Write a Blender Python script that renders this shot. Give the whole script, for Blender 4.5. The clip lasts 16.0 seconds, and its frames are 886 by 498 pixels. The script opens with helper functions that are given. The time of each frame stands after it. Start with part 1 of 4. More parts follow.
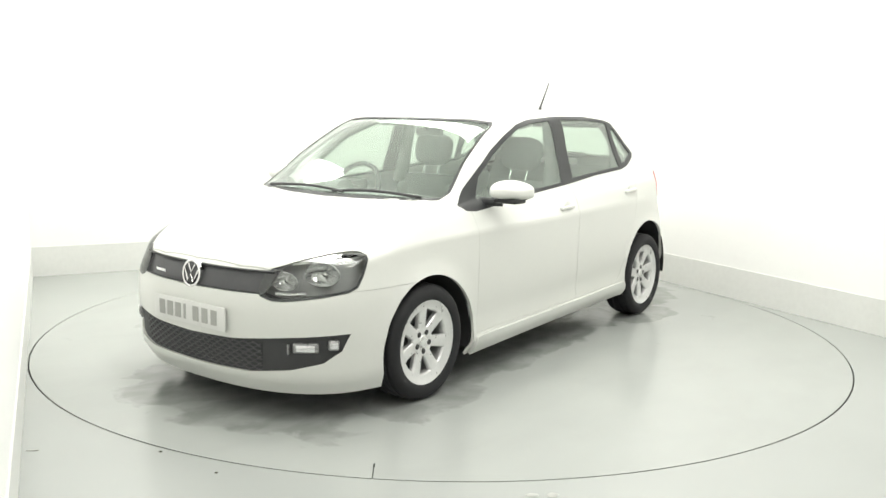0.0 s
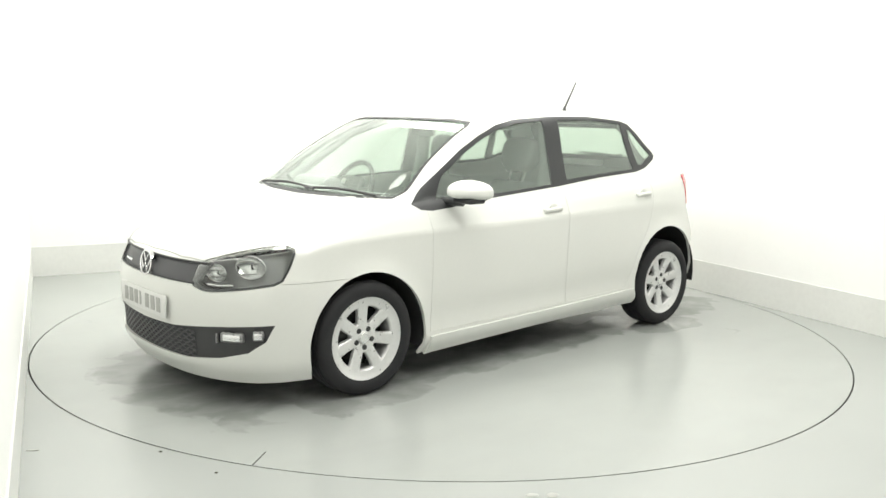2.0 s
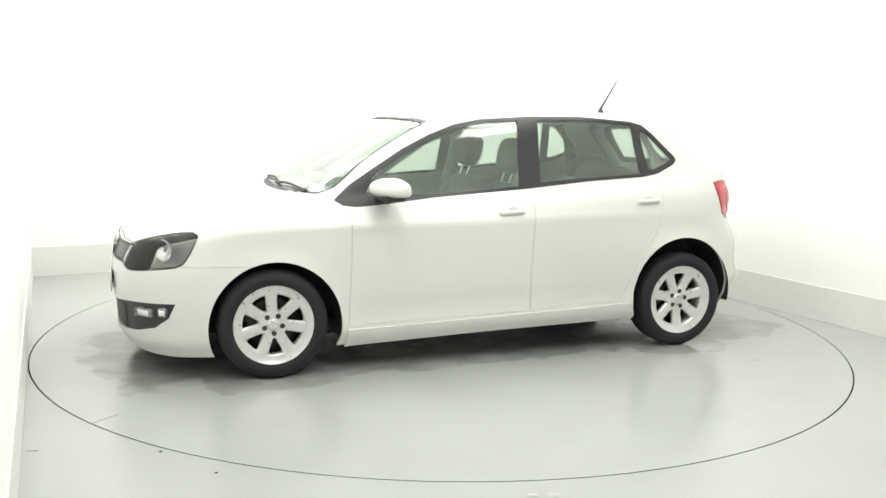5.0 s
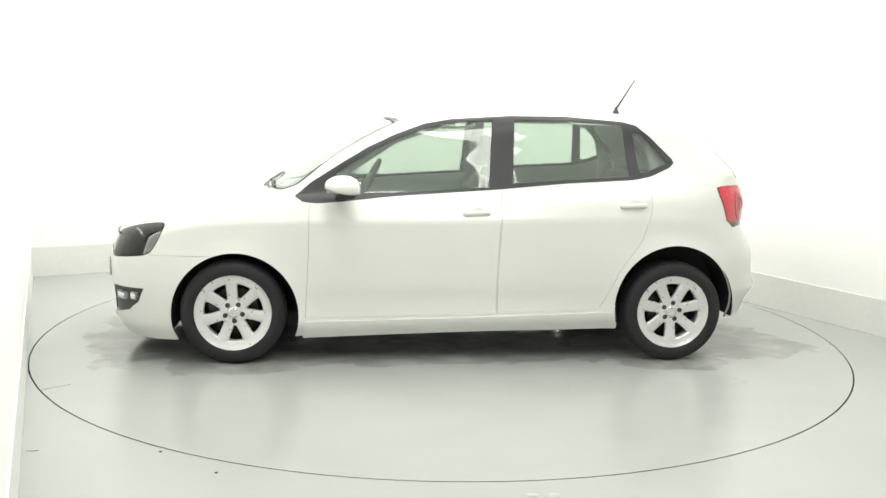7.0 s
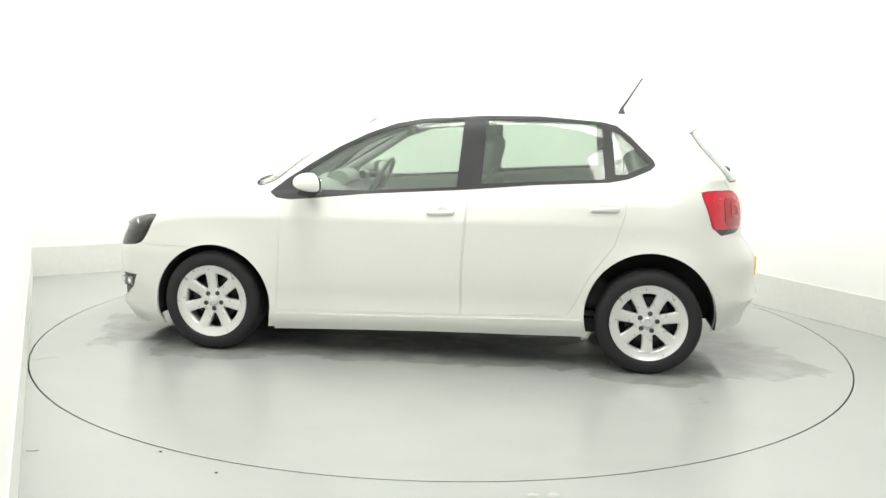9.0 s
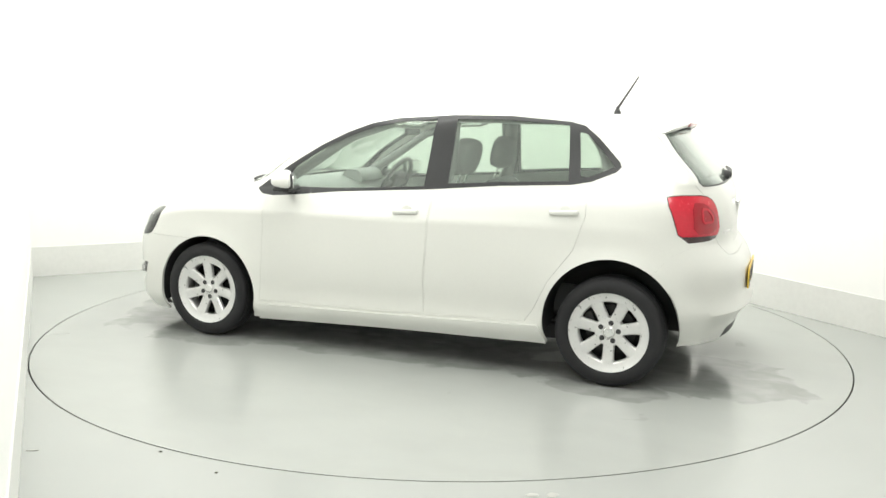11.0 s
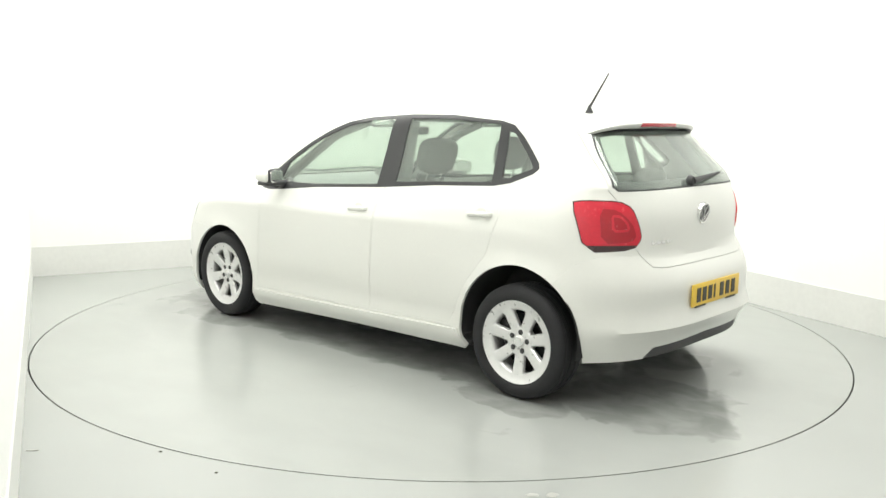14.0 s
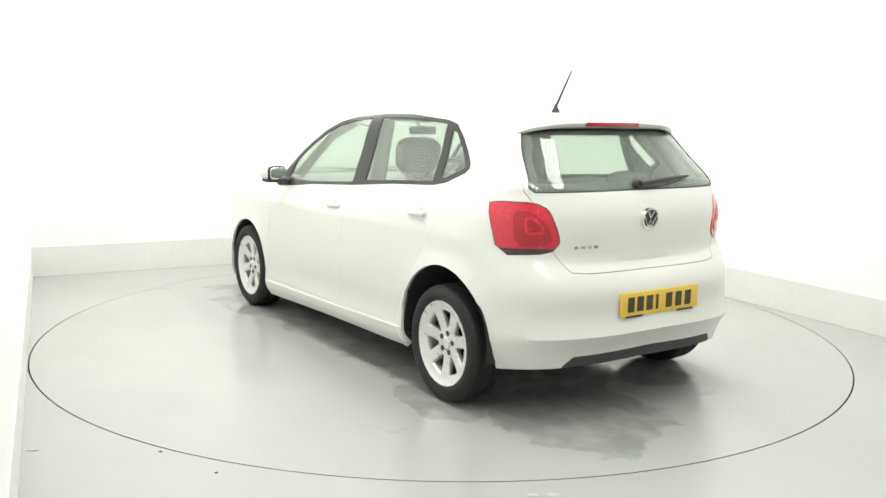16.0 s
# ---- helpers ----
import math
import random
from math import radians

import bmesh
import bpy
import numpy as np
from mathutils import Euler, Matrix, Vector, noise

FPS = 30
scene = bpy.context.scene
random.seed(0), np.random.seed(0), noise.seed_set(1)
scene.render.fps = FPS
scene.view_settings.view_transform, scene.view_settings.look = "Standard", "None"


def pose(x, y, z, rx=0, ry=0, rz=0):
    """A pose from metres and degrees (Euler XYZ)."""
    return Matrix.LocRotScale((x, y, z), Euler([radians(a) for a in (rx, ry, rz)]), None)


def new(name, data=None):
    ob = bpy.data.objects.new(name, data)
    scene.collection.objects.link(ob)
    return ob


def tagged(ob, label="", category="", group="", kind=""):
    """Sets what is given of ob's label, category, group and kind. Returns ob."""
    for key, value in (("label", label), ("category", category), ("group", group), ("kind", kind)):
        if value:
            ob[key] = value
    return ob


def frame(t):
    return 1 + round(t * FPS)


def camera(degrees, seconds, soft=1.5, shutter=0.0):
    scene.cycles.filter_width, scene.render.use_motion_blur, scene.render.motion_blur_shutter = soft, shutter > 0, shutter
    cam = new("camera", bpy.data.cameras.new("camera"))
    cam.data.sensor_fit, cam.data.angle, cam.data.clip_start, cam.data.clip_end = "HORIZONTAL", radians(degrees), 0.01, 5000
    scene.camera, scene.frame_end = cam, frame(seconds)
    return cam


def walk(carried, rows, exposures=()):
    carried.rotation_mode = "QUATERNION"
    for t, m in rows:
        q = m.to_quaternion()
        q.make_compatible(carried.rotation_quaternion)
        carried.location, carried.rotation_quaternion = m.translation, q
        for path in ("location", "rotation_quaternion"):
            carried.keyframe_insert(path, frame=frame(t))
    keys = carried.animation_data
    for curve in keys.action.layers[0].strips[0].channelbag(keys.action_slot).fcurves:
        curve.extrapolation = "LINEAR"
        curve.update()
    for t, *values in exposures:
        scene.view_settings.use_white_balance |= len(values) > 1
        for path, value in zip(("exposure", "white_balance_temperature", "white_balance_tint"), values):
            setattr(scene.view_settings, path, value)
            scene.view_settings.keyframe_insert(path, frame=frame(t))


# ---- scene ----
# The studio camera stands still; the turntable and the car turn before it.
cam = camera(53.11, 16.0, soft=1.5)
EYE = pose(-0.003, -5.664, 1.40, 81.11, 0, 0) @ pose(0, 0, 0, 0, 0, 1.145)
walk(cam, [(0, EYE), (16, EYE)])

# ---- world and lamps ----
world = bpy.data.worlds.new("studio_world")
scene.world = world
world.use_nodes = True
world.node_tree.nodes["Background"].inputs[0].default_value = (1.0, 1.0, 0.97, 1)
world.node_tree.nodes["Background"].inputs[1].default_value = 0.3
LAMP_COLOUR = (1.0, 1.0, 0.945)
LAMP_POWER = 46.0
TURN = 28.7            # the room stands at this angle to the camera's view
CEILING = 3.4


def room(x, y, z=0.0):
    """A place given along the room's own walls."""
    c, s = math.cos(radians(TURN)), math.sin(radians(TURN))
    return Vector((c * x - s * y, s * x + c * y, z))


LAMPS = [(-1.3, 1.6), (0.35, 1.7), (1.65, 0.3), (-1.2, -1.0), (0.7, -1.9), (-0.9, -3.7)]
for lx, ly in LAMPS:
    lamp = bpy.data.lights.new("ceiling_softbox_lamp", "AREA")
    lamp.shape, lamp.size, lamp.size_y = "RECTANGLE", 0.5, 2.8
    lamp.energy, lamp.color = LAMP_POWER, LAMP_COLOUR
    lo = new("ceiling_softbox_lamp", lamp)
    lo.matrix_world = Matrix.Translation(room(lx, ly, CEILING - 0.085)) @ pose(0, 0, 0, 0, 0, TURN)

# ---- materials ----


def material(name, colour, rough=0.5, metal=0.0, vary=0.06, scale=6.0, fine=60.0, bump=0.0, rough_vary=0.08, coat=0.0, emit=0.0, alpha_transmit=0.0, ior=1.5):
    m = bpy.data.materials.new(name)
    m.use_nodes = True
    nt = m.node_tree
    b = nt.nodes["Principled BSDF"]
    tc = nt.nodes.new("ShaderNodeTexCoord")
    n1 = nt.nodes.new("ShaderNodeTexNoise")
    n1.inputs["Scale"].default_value, n1.inputs["Detail"].default_value = scale, 5
    n2 = nt.nodes.new("ShaderNodeTexNoise")
    n2.inputs["Scale"].default_value, n2.inputs["Detail"].default_value = fine, 3
    for n in (n1, n2):
        nt.links.new(tc.outputs["Object"], n.inputs["Vector"])
    add = nt.nodes.new("ShaderNodeMath")
    add.operation = "ADD"
    nt.links.new(n1.outputs["Fac"], add.inputs[0])
    nt.links.new(n2.outputs["Fac"], add.inputs[1])
    col = nt.nodes.new("ShaderNodeMapRange")
    col.inputs["From Min"].default_value, col.inputs["From Max"].default_value = 0.6, 1.4
    col.inputs["To Min"].default_value, col.inputs["To Max"].default_value = 1 - vary, 1 + vary
    nt.links.new(add.outputs[0], col.inputs["Value"])
    mul = nt.nodes.new("ShaderNodeVectorMath")
    mul.operation = "MULTIPLY"
    mul.inputs[0].default_value = colour
    nt.links.new(col.outputs[0], mul.inputs[1])
    nt.links.new(mul.outputs[0], b.inputs["Base Color"])
    rr = nt.nodes.new("ShaderNodeMapRange")
    rr.inputs["From Min"].default_value, rr.inputs["From Max"].default_value = 0.6, 1.4
    rr.inputs["To Min"].default_value, rr.inputs["To Max"].default_value = max(0.0, rough - rough_vary), min(1.0, rough + rough_vary)
    nt.links.new(add.outputs[0], rr.inputs["Value"])
    nt.links.new(rr.outputs[0], b.inputs["Roughness"])
    b.inputs["Metallic"].default_value = metal
    b.inputs["IOR"].default_value = ior
    b.inputs["Coat Weight"].default_value = coat
    b.inputs["Coat Roughness"].default_value = 0.06
    b.inputs["Transmission Weight"].default_value = alpha_transmit
    if emit:
        b.inputs["Emission Color"].default_value = (*colour, 1)
        b.inputs["Emission Strength"].default_value = emit
    if bump:
        bp = nt.nodes.new("ShaderNodeBump")
        bp.inputs["Strength"].default_value, bp.inputs["Distance"].default_value = bump, 0.002
        nt.links.new(n2.outputs["Fac"], bp.inputs["Height"])
        nt.links.new(bp.outputs[0], b.inputs["Normal"])
    return m


def glass(name, colour, rough=0.0, haze=0.0):
    m = bpy.data.materials.new(name)
    m.use_nodes = True
    b = m.node_tree.nodes["Principled BSDF"]
    b.inputs["Base Color"].default_value = (*colour, 1)
    b.inputs["Roughness"].default_value = rough
    b.inputs["IOR"].default_value = 1.45
    b.inputs["Transmission Weight"].default_value = 1.0
    if haze:
        # pale diffuse haze, painted on the pane for reflections of the bright room
        nt = m.node_tree
        film, mix = nt.nodes.new("ShaderNodeBsdfDiffuse"), nt.nodes.new("ShaderNodeMixShader")
        film.inputs["Color"].default_value = (0.55, 0.60, 0.56, 1)
        tc, nz, mr = nt.nodes.new("ShaderNodeTexCoord"), nt.nodes.new("ShaderNodeTexNoise"), nt.nodes.new("ShaderNodeMapRange")
        nz.inputs["Scale"].default_value, nz.inputs["Detail"].default_value = 5.0, 6
        mr.inputs["To Min"].default_value, mr.inputs["To Max"].default_value = haze * 0.6, haze * 1.4
        nt.links.new(tc.outputs["Object"], nz.inputs["Vector"])
        nt.links.new(nz.outputs["Fac"], mr.inputs["Value"])
        nt.links.new(mr.outputs[0], mix.inputs["Fac"])
        nt.links.new(b.outputs[0], mix.inputs[1])
        nt.links.new(film.outputs[0], mix.inputs[2])
        nt.links.new(mix.outputs[0], nt.nodes["Material Output"].inputs["Surface"])
    return m


PAINT = material("white_car_paint", (0.73, 0.735, 0.70), 0.32, vary=0.012, scale=2, coat=0.5, rough_vary=0.04)
BLACK_TRIM = material("black_trim", (0.028, 0.029, 0.031), 0.46, vary=0.12, bump=0.05)
BLACK_PLASTIC = material("grained_black_plastic", (0.045, 0.045, 0.047), 0.55, vary=0.2, fine=220, bump=0.25)
GRILLE_GREY = material("dark_grey_grille_plastic", (0.075, 0.075, 0.08), 0.4, vary=0.1, bump=0.1)
RUBBER = material("tyre_rubber", (0.013, 0.013, 0.015), 0.75, vary=0.25, scale=9, bump=0.3)
SILVER = material("silver_alloy", (0.74, 0.74, 0.735), 0.32, 0.5, vary=0.05, scale=14)
DARK_METAL = material("dark_brake_metal", (0.05, 0.05, 0.05), 0.5, 0.8, vary=0.2)
CHROME = material("chrome", (0.80, 0.80, 0.80), 0.12, 1.0, vary=0.02, rough_vary=0.03)
LAMP_REFLECTOR = material("lamp_reflector", (0.85, 0.85, 0.86), 0.18, 0.9, vary=0.05)
LAMP_LINER = material("grey_lamp_liner", (0.40, 0.40, 0.402), 0.32, 0.35, vary=0.08)
LAMP_HOUSING = material("smoked_lamp_housing", (0.30, 0.30, 0.30), 0.3, 0.4, vary=0.1)
GLASS = glass("tinted_green_glass", (0.76, 0.85, 0.775), haze=0.09)


def thin_lens(name, tint):
    """A clear moulded cover: light passes straight through, with a glossy skin."""
    m = bpy.data.materials.new(name)
    m.use_nodes = True
    nt = m.node_tree
    clear, gloss, mix, fr = (nt.nodes.new(k) for k in ("ShaderNodeBsdfTransparent", "ShaderNodeBsdfGlossy", "ShaderNodeMixShader", "ShaderNodeFresnel"))
    clear.inputs["Color"].default_value = (*tint, 1)
    gloss.inputs["Roughness"].default_value = 0.05
    fr.inputs["IOR"].default_value = 1.42
    nt.links.new(fr.outputs[0], mix.inputs["Fac"])
    nt.links.new(clear.outputs[0], mix.inputs[1])
    nt.links.new(gloss.outputs[0], mix.inputs[2])
    nt.links.new(mix.outputs[0], nt.nodes["Material Output"].inputs["Surface"])
    return m


CLEAR = thin_lens("clear_lens", (0.93, 0.94, 0.93))
RED = material("red_lamp_plastic", (0.62, 0.022, 0.045), 0.22, vary=0.1, scale=12, coat=0.5)
DEEP_RED = material("deep_red_lamp_plastic", (0.40, 0.012, 0.025), 0.22, vary=0.1, scale=12, coat=0.4)
SMOKED = material("smoked_lamp_plastic", (0.05, 0.03, 0.032), 0.25, coat=0.4)
YELLOW = material("yellow_number_plate", (0.83, 0.56, 0.07), 0.4, vary=0.05)
WHITE_PLATE = material("white_number_plate", (0.74, 0.74, 0.72), 0.4, vary=0.03)
PLATE_BAR = material("dark_plate_mark", (0.05, 0.045, 0.03), 0.5)
GREY_BAR = material("grey_plate_mark", (0.40, 0.40, 0.38), 0.5)
FABRIC = material("grey_seat_fabric", (0.15, 0.155, 0.155), 0.9, vary=0.15, fine=160, bump=0.4)
DASH = material("grey_dashboard_plastic", (0.19, 0.197, 0.195), 0.65, vary=0.12, fine=200, bump=0.2)
LINING = material("light_grey_headlining", (0.60, 0.61, 0.59), 0.9, vary=0.05, fine=160, bump=0.2)
GAP = material("dark_gap", (0.10, 0.10, 0.098), 0.8)
UNDER = material("black_underbody", (0.022, 0.022, 0.023), 0.8, vary=0.3)
WALL_WHITE = material("white_studio_paint", (0.90, 0.90, 0.885), 0.75, vary=0.012, scale=1.2, fine=30, bump=0.05)
BAND_GREY = material("pale_grey_band_paint", (0.72, 0.725, 0.70), 0.45, vary=0.04, scale=1.5, fine=25, bump=0.1)
LAMP_GLOW = material("softbox_cloth", (0.9, 0.9, 0.88), 0.8)


# pools on the turntable, damp and painted shade in one: centre and half sizes
WET_SHADE_POOLS = [(1.75, .12, .50, .82), (1.25, .80, .42, .30), (.2, .62, 1.7, .31), (.1, -.2, 1.95, .75), (-1.74, .42, .56, .52), (-1.25, .85, .40, .22)]


def floor_paint(name, base, dirt=0.5, wet_shaded=False):
    """Worn grey floor paint: pale, half glossy, with wiped smears and scuffs."""
    m = bpy.data.materials.new(name)
    m.use_nodes = True
    nt = m.node_tree
    b = nt.nodes["Principled BSDF"]
    tc = nt.nodes.new("ShaderNodeTexCoord")

    def noise_of(scale, detail, stretch=(1, 1, 1), distort=0.0):
        mp = nt.nodes.new("ShaderNodeMapping")
        mp.inputs["Scale"].default_value = stretch
        nz = nt.nodes.new("ShaderNodeTexNoise")
        nz.inputs["Scale"].default_value, nz.inputs["Detail"].default_value, nz.inputs["Distortion"].default_value = scale, detail, distort
        nt.links.new(tc.outputs["Object"], mp.inputs["Vector"])
        nt.links.new(mp.outputs[0], nz.inputs["Vector"])
        return nz.outputs["Fac"]

    def ramp(sock, a, c, lo, hi):
        r = nt.nodes.new("ShaderNodeMapRange")
        for k, v in zip(("From Min", "From Max", "To Min", "To Max"), (a, c, lo, hi)):
            r.inputs[k].default_value = v
        nt.links.new(sock, r.inputs["Value"])
        return r.outputs[0]

    def times(a, c):
        r = nt.nodes.new("ShaderNodeMath")
        r.operation = "MULTIPLY"
        nt.links.new(a, r.inputs[0])
        nt.links.new(c, r.inputs[1])
        return r.outputs[0]
    broad = ramp(noise_of(0.8, 3), 0.3, 0.7, 0.965, 1.03)
    smear = ramp(noise_of(2.4, 7, (1, 1.7, 1), 0.25), 0.40, 0.72, 1.01, 1 - 0.06 * dirt)
    v = times(broad, smear) if wet_shaded else broad
    rgh = ramp(noise_of(0.6, 1), 0.2, 0.8, 0.20, 0.27)
    if wet_shaded:
        # water and road dirt dripped off the washed car: pools about the nose, the flanks and behind the tail, with
        # shade under the car painted in
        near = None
        for px, py, rx, ry in WET_SHADE_POOLS:
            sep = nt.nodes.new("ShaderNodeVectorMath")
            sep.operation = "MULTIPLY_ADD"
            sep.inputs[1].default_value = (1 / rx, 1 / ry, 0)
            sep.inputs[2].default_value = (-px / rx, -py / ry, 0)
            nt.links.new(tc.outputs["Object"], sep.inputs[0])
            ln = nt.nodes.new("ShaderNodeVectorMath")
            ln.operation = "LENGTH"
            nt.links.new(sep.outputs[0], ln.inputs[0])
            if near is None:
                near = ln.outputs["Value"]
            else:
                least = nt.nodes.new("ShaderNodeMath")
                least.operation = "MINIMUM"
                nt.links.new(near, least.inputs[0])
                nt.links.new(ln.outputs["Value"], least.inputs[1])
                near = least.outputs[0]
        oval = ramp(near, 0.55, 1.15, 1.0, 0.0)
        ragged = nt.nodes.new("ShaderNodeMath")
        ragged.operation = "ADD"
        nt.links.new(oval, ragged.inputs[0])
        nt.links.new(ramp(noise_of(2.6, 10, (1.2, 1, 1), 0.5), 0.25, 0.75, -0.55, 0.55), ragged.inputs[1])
        wet_shade = ramp(ragged.outputs[0], 0.42, 0.56, 0.0, 1.0)
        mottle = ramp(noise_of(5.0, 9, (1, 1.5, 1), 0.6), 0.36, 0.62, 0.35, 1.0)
        # this darkening holds damp dirt plus the car's shade and dark reflection
        v = times(v, ramp(times(wet_shade, mottle), 0, 1, 1.0, 0.71))
        rgh = times(rgh, ramp(times(wet_shade, mottle), 0, 1, 1.0, 0.30))
    mul = nt.nodes.new("ShaderNodeVectorMath")
    mul.operation = "MULTIPLY"
    mul.inputs[0].default_value = base
    nt.links.new(v, mul.inputs[1])
    nt.links.new(mul.outputs[0], b.inputs["Base Color"])
    nt.links.new(rgh, b.inputs["Roughness"])
    return m


FLOOR = floor_paint("grey_floor_paint", (0.385, 0.40, 0.385), 0.3)
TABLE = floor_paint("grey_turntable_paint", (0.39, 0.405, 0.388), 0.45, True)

# ---- mesh helpers ----


def mesh_of(bm, name, smooth=35):
    me = bpy.data.meshes.new(name)
    bmesh.ops.recalc_face_normals(bm, faces=bm.faces)
    bm.to_mesh(me)
    bm.free()
    if smooth:
        for f in me.polygons:
            f.use_smooth = True
        me.set_sharp_from_angle(angle=radians(smooth))
    return me


def part(name, bm, mat, parent=None, label="", smooth=35, at=None):
    me = bm if isinstance(bm, bpy.types.Mesh) else mesh_of(bm, name, smooth)
    if not me.materials:
        me.materials.append(mat)
    ob = new(name, me)
    if parent:
        ob.parent = parent
    if at is not None:
        ob.matrix_local = at
    return tagged(ob, label=label)


def box(sx, sy, sz, bevel=0.0, seg=3, centre=(0, 0, 0)):
    bm = bmesh.new()
    bmesh.ops.create_cube(bm, size=1, matrix=Matrix.Translation(centre) @ Matrix.Diagonal((sx, sy, sz, 1)))
    if bevel:
        bmesh.ops.bevel(bm, geom=list(bm.edges), offset=bevel, segments=seg, profile=0.5, affect="EDGES")
    return bm


def lathe(profile, steps=64, axis="Y"):
    """Turn (radius, along) points round an axis."""
    bm = bmesh.new()
    rings = []
    for k in range(steps):
        a = 2 * math.pi * k / steps
        ring = []
        for r, d in profile:
            u, v = r * math.cos(a), r * math.sin(a)
            ring.append(bm.verts.new((u, d, v) if axis == "Y" else (d, u, v) if axis == "X" else (u, v, d)))
        rings.append(ring)
    for k in range(steps):
        p, q = rings[k], rings[(k + 1) % steps]
        for i in range(len(profile) - 1):
            bm.faces.new((p[i], p[i + 1], q[i + 1], q[i]))
    bmesh.ops.remove_doubles(bm, verts=bm.verts, dist=1e-6)
    return bm


def extrude_poly(pts, direction, near, far):
    """A prism from 3D-flattened points: pts lie in a plane through the origin, direction is its normal."""
    bm = bmesh.new()
    d = Vector(direction)
    a = [bm.verts.new(Vector(q) + d * near) for q in pts]
    c = [bm.verts.new(Vector(q) + d * far) for q in pts]
    bm.faces.new(a)
    bm.faces.new(list(reversed(c)))
    n = len(pts)
    for i in range(n):
        bm.faces.new((a[i], c[i], c[(i + 1) % n], a[(i + 1) % n]))
    bmesh.ops.recalc_face_normals(bm, faces=bm.faces)
    return bm


def join(*bms):
    out = bmesh.new()
    for b in bms:
        me = bpy.data.meshes.new("piece")
        b.to_mesh(me)
        b.free()
        out.from_mesh(me)
        bpy.data.meshes.remove(me)
    return out


def tube(points, radius, sides=10):
    """A round bar along points."""
    bm = bmesh.new()
    pts = [Vector(q) for q in points]
    rings = []
    for i, q in enumerate(pts):
        d = (pts[min(i + 1, len(pts) - 1)] - pts[max(i - 1, 0)]).normalized()
        up = Vector((0, 0, 1)) if abs(d.z) < 0.9 else Vector((1, 0, 0))
        u = d.cross(up).normalized()
        v = d.cross(u)
        r = radius[i] if isinstance(radius, (list, tuple)) else radius
        rings.append([bm.verts.new(q + (u * math.cos(2 * math.pi * k / sides) + v * math.sin(2 * math.pi * k / sides)) * r) for k in range(sides)])
    for p, q in zip(rings, rings[1:]):
        for k in range(sides):
            bm.faces.new((p[k], p[(k + 1) % sides], q[(k + 1) % sides], q[k]))
    bm.faces.new(rings[0])
    bm.faces.new(list(reversed(rings[-1])))
    return bm

# ---- cutting ----


def temp(bm):
    me = bpy.data.meshes.new("cutter")
    bm.to_mesh(me)
    bm.free()
    return new("cutter", me)


def spread(me):
    co = np.empty(len(me.vertices) * 3)
    me.vertices.foreach_get("co", co)
    co = co.reshape(-1, 3)
    return (co.min(0), co.max(0)) if len(co) else (np.zeros(3), np.zeros(3))


def area_of(me):
    a = np.empty(len(me.polygons))
    me.polygons.foreach_get("area", a)
    return a.sum()


def left_over(me, corners):
    """How many of a cutter's own corners stayed behind in the cut mesh."""
    co = np.empty(len(me.vertices) * 3)
    me.vertices.foreach_get("co", co)
    co = co.reshape(-1, 3)
    return sum(1 for q in corners[:160] if np.abs(co - np.array(q)).max(1).min() < 2e-5)


def carve(base, keep=(), drop=(), smooth=30, least=0.0):
    """A new mesh: base cut to lie within every cutter of keep and outside every cutter of drop."""
    me = base.copy()
    for op, cutters in (("INTERSECT", keep), ("DIFFERENCE", drop)):
        for c in cutters:
            lo, hi = spread(me)
            for shift in (0, 0.0007, -0.0011, 0.0019, -0.0023):
                home = c.matrix_world.copy()
                c.matrix_world = Matrix.Translation((shift, shift * 0.6, shift * 0.8)) @ home
                ob = new("carved", me)
                md = ob.modifiers.new("cut", "BOOLEAN")
                md.operation, md.object, md.solver = op, c, "EXACT"
                out = bpy.data.meshes.new_from_object(ob.evaluated_get(bpy.context.evaluated_depsgraph_get()))
                bpy.data.objects.remove(ob)
                corners = [c.matrix_world @ v.co for v in c.data.vertices]
                c.matrix_world = home
                a, b = spread(out)
                if len(out.vertices) and (a > lo - 0.004).all() and (b < hi + 0.004).all() and left_over(out, corners) < 3 and (op == "INTERSECT" or area_of(out) >= least * area_of(me)):
                    break
            else:
                continue
            me = out
    me.materials.clear()
    for f in me.polygons:
        f.use_smooth, f.material_index = True, 0
    me.set_sharp_from_angle(angle=radians(smooth))
    return me


def mirrored(me):
    out = me.copy()
    out.transform(Matrix.Diagonal((1, -1, 1, 1)))
    out.flip_normals()
    out.set_sharp_from_angle(angle=radians(30))
    return out


def grow(pts, d):
    """Move a flat outline outwards by d."""
    n = len(pts)
    area = sum(pts[i][0] * pts[(i + 1) % n][1] - pts[(i + 1) % n][0] * pts[i][1] for i in range(n))
    sign = 1 if area > 0 else -1
    out = []
    for i in range(n):
        a, b, c = (Vector(pts[(i + k) % n]) for k in (-1, 0, 1))
        e, f = (b - a).normalized(), (c - b).normalized()
        m = (Vector((e.y, -e.x)) + Vector((f.y, -f.x)))
        m.normalize()
        k = max(0.5, m.dot(Vector((e.y, -e.x))))
        out.append(tuple(b + m * (sign * d / k)))
    return out


def soften(pts, rounds=2):
    """Round an outline's corners."""
    for _ in range(rounds):
        out = []
        for i, q in enumerate(pts):
            r = pts[(i + 1) % len(pts)]
            out += [(q[0] * 0.8 + r[0] * 0.2, q[1] * 0.8 + r[1] * 0.2), (q[0] * 0.2 + r[0] * 0.8, q[1] * 0.2 + r[1] * 0.8)]
        pts = out
    return pts


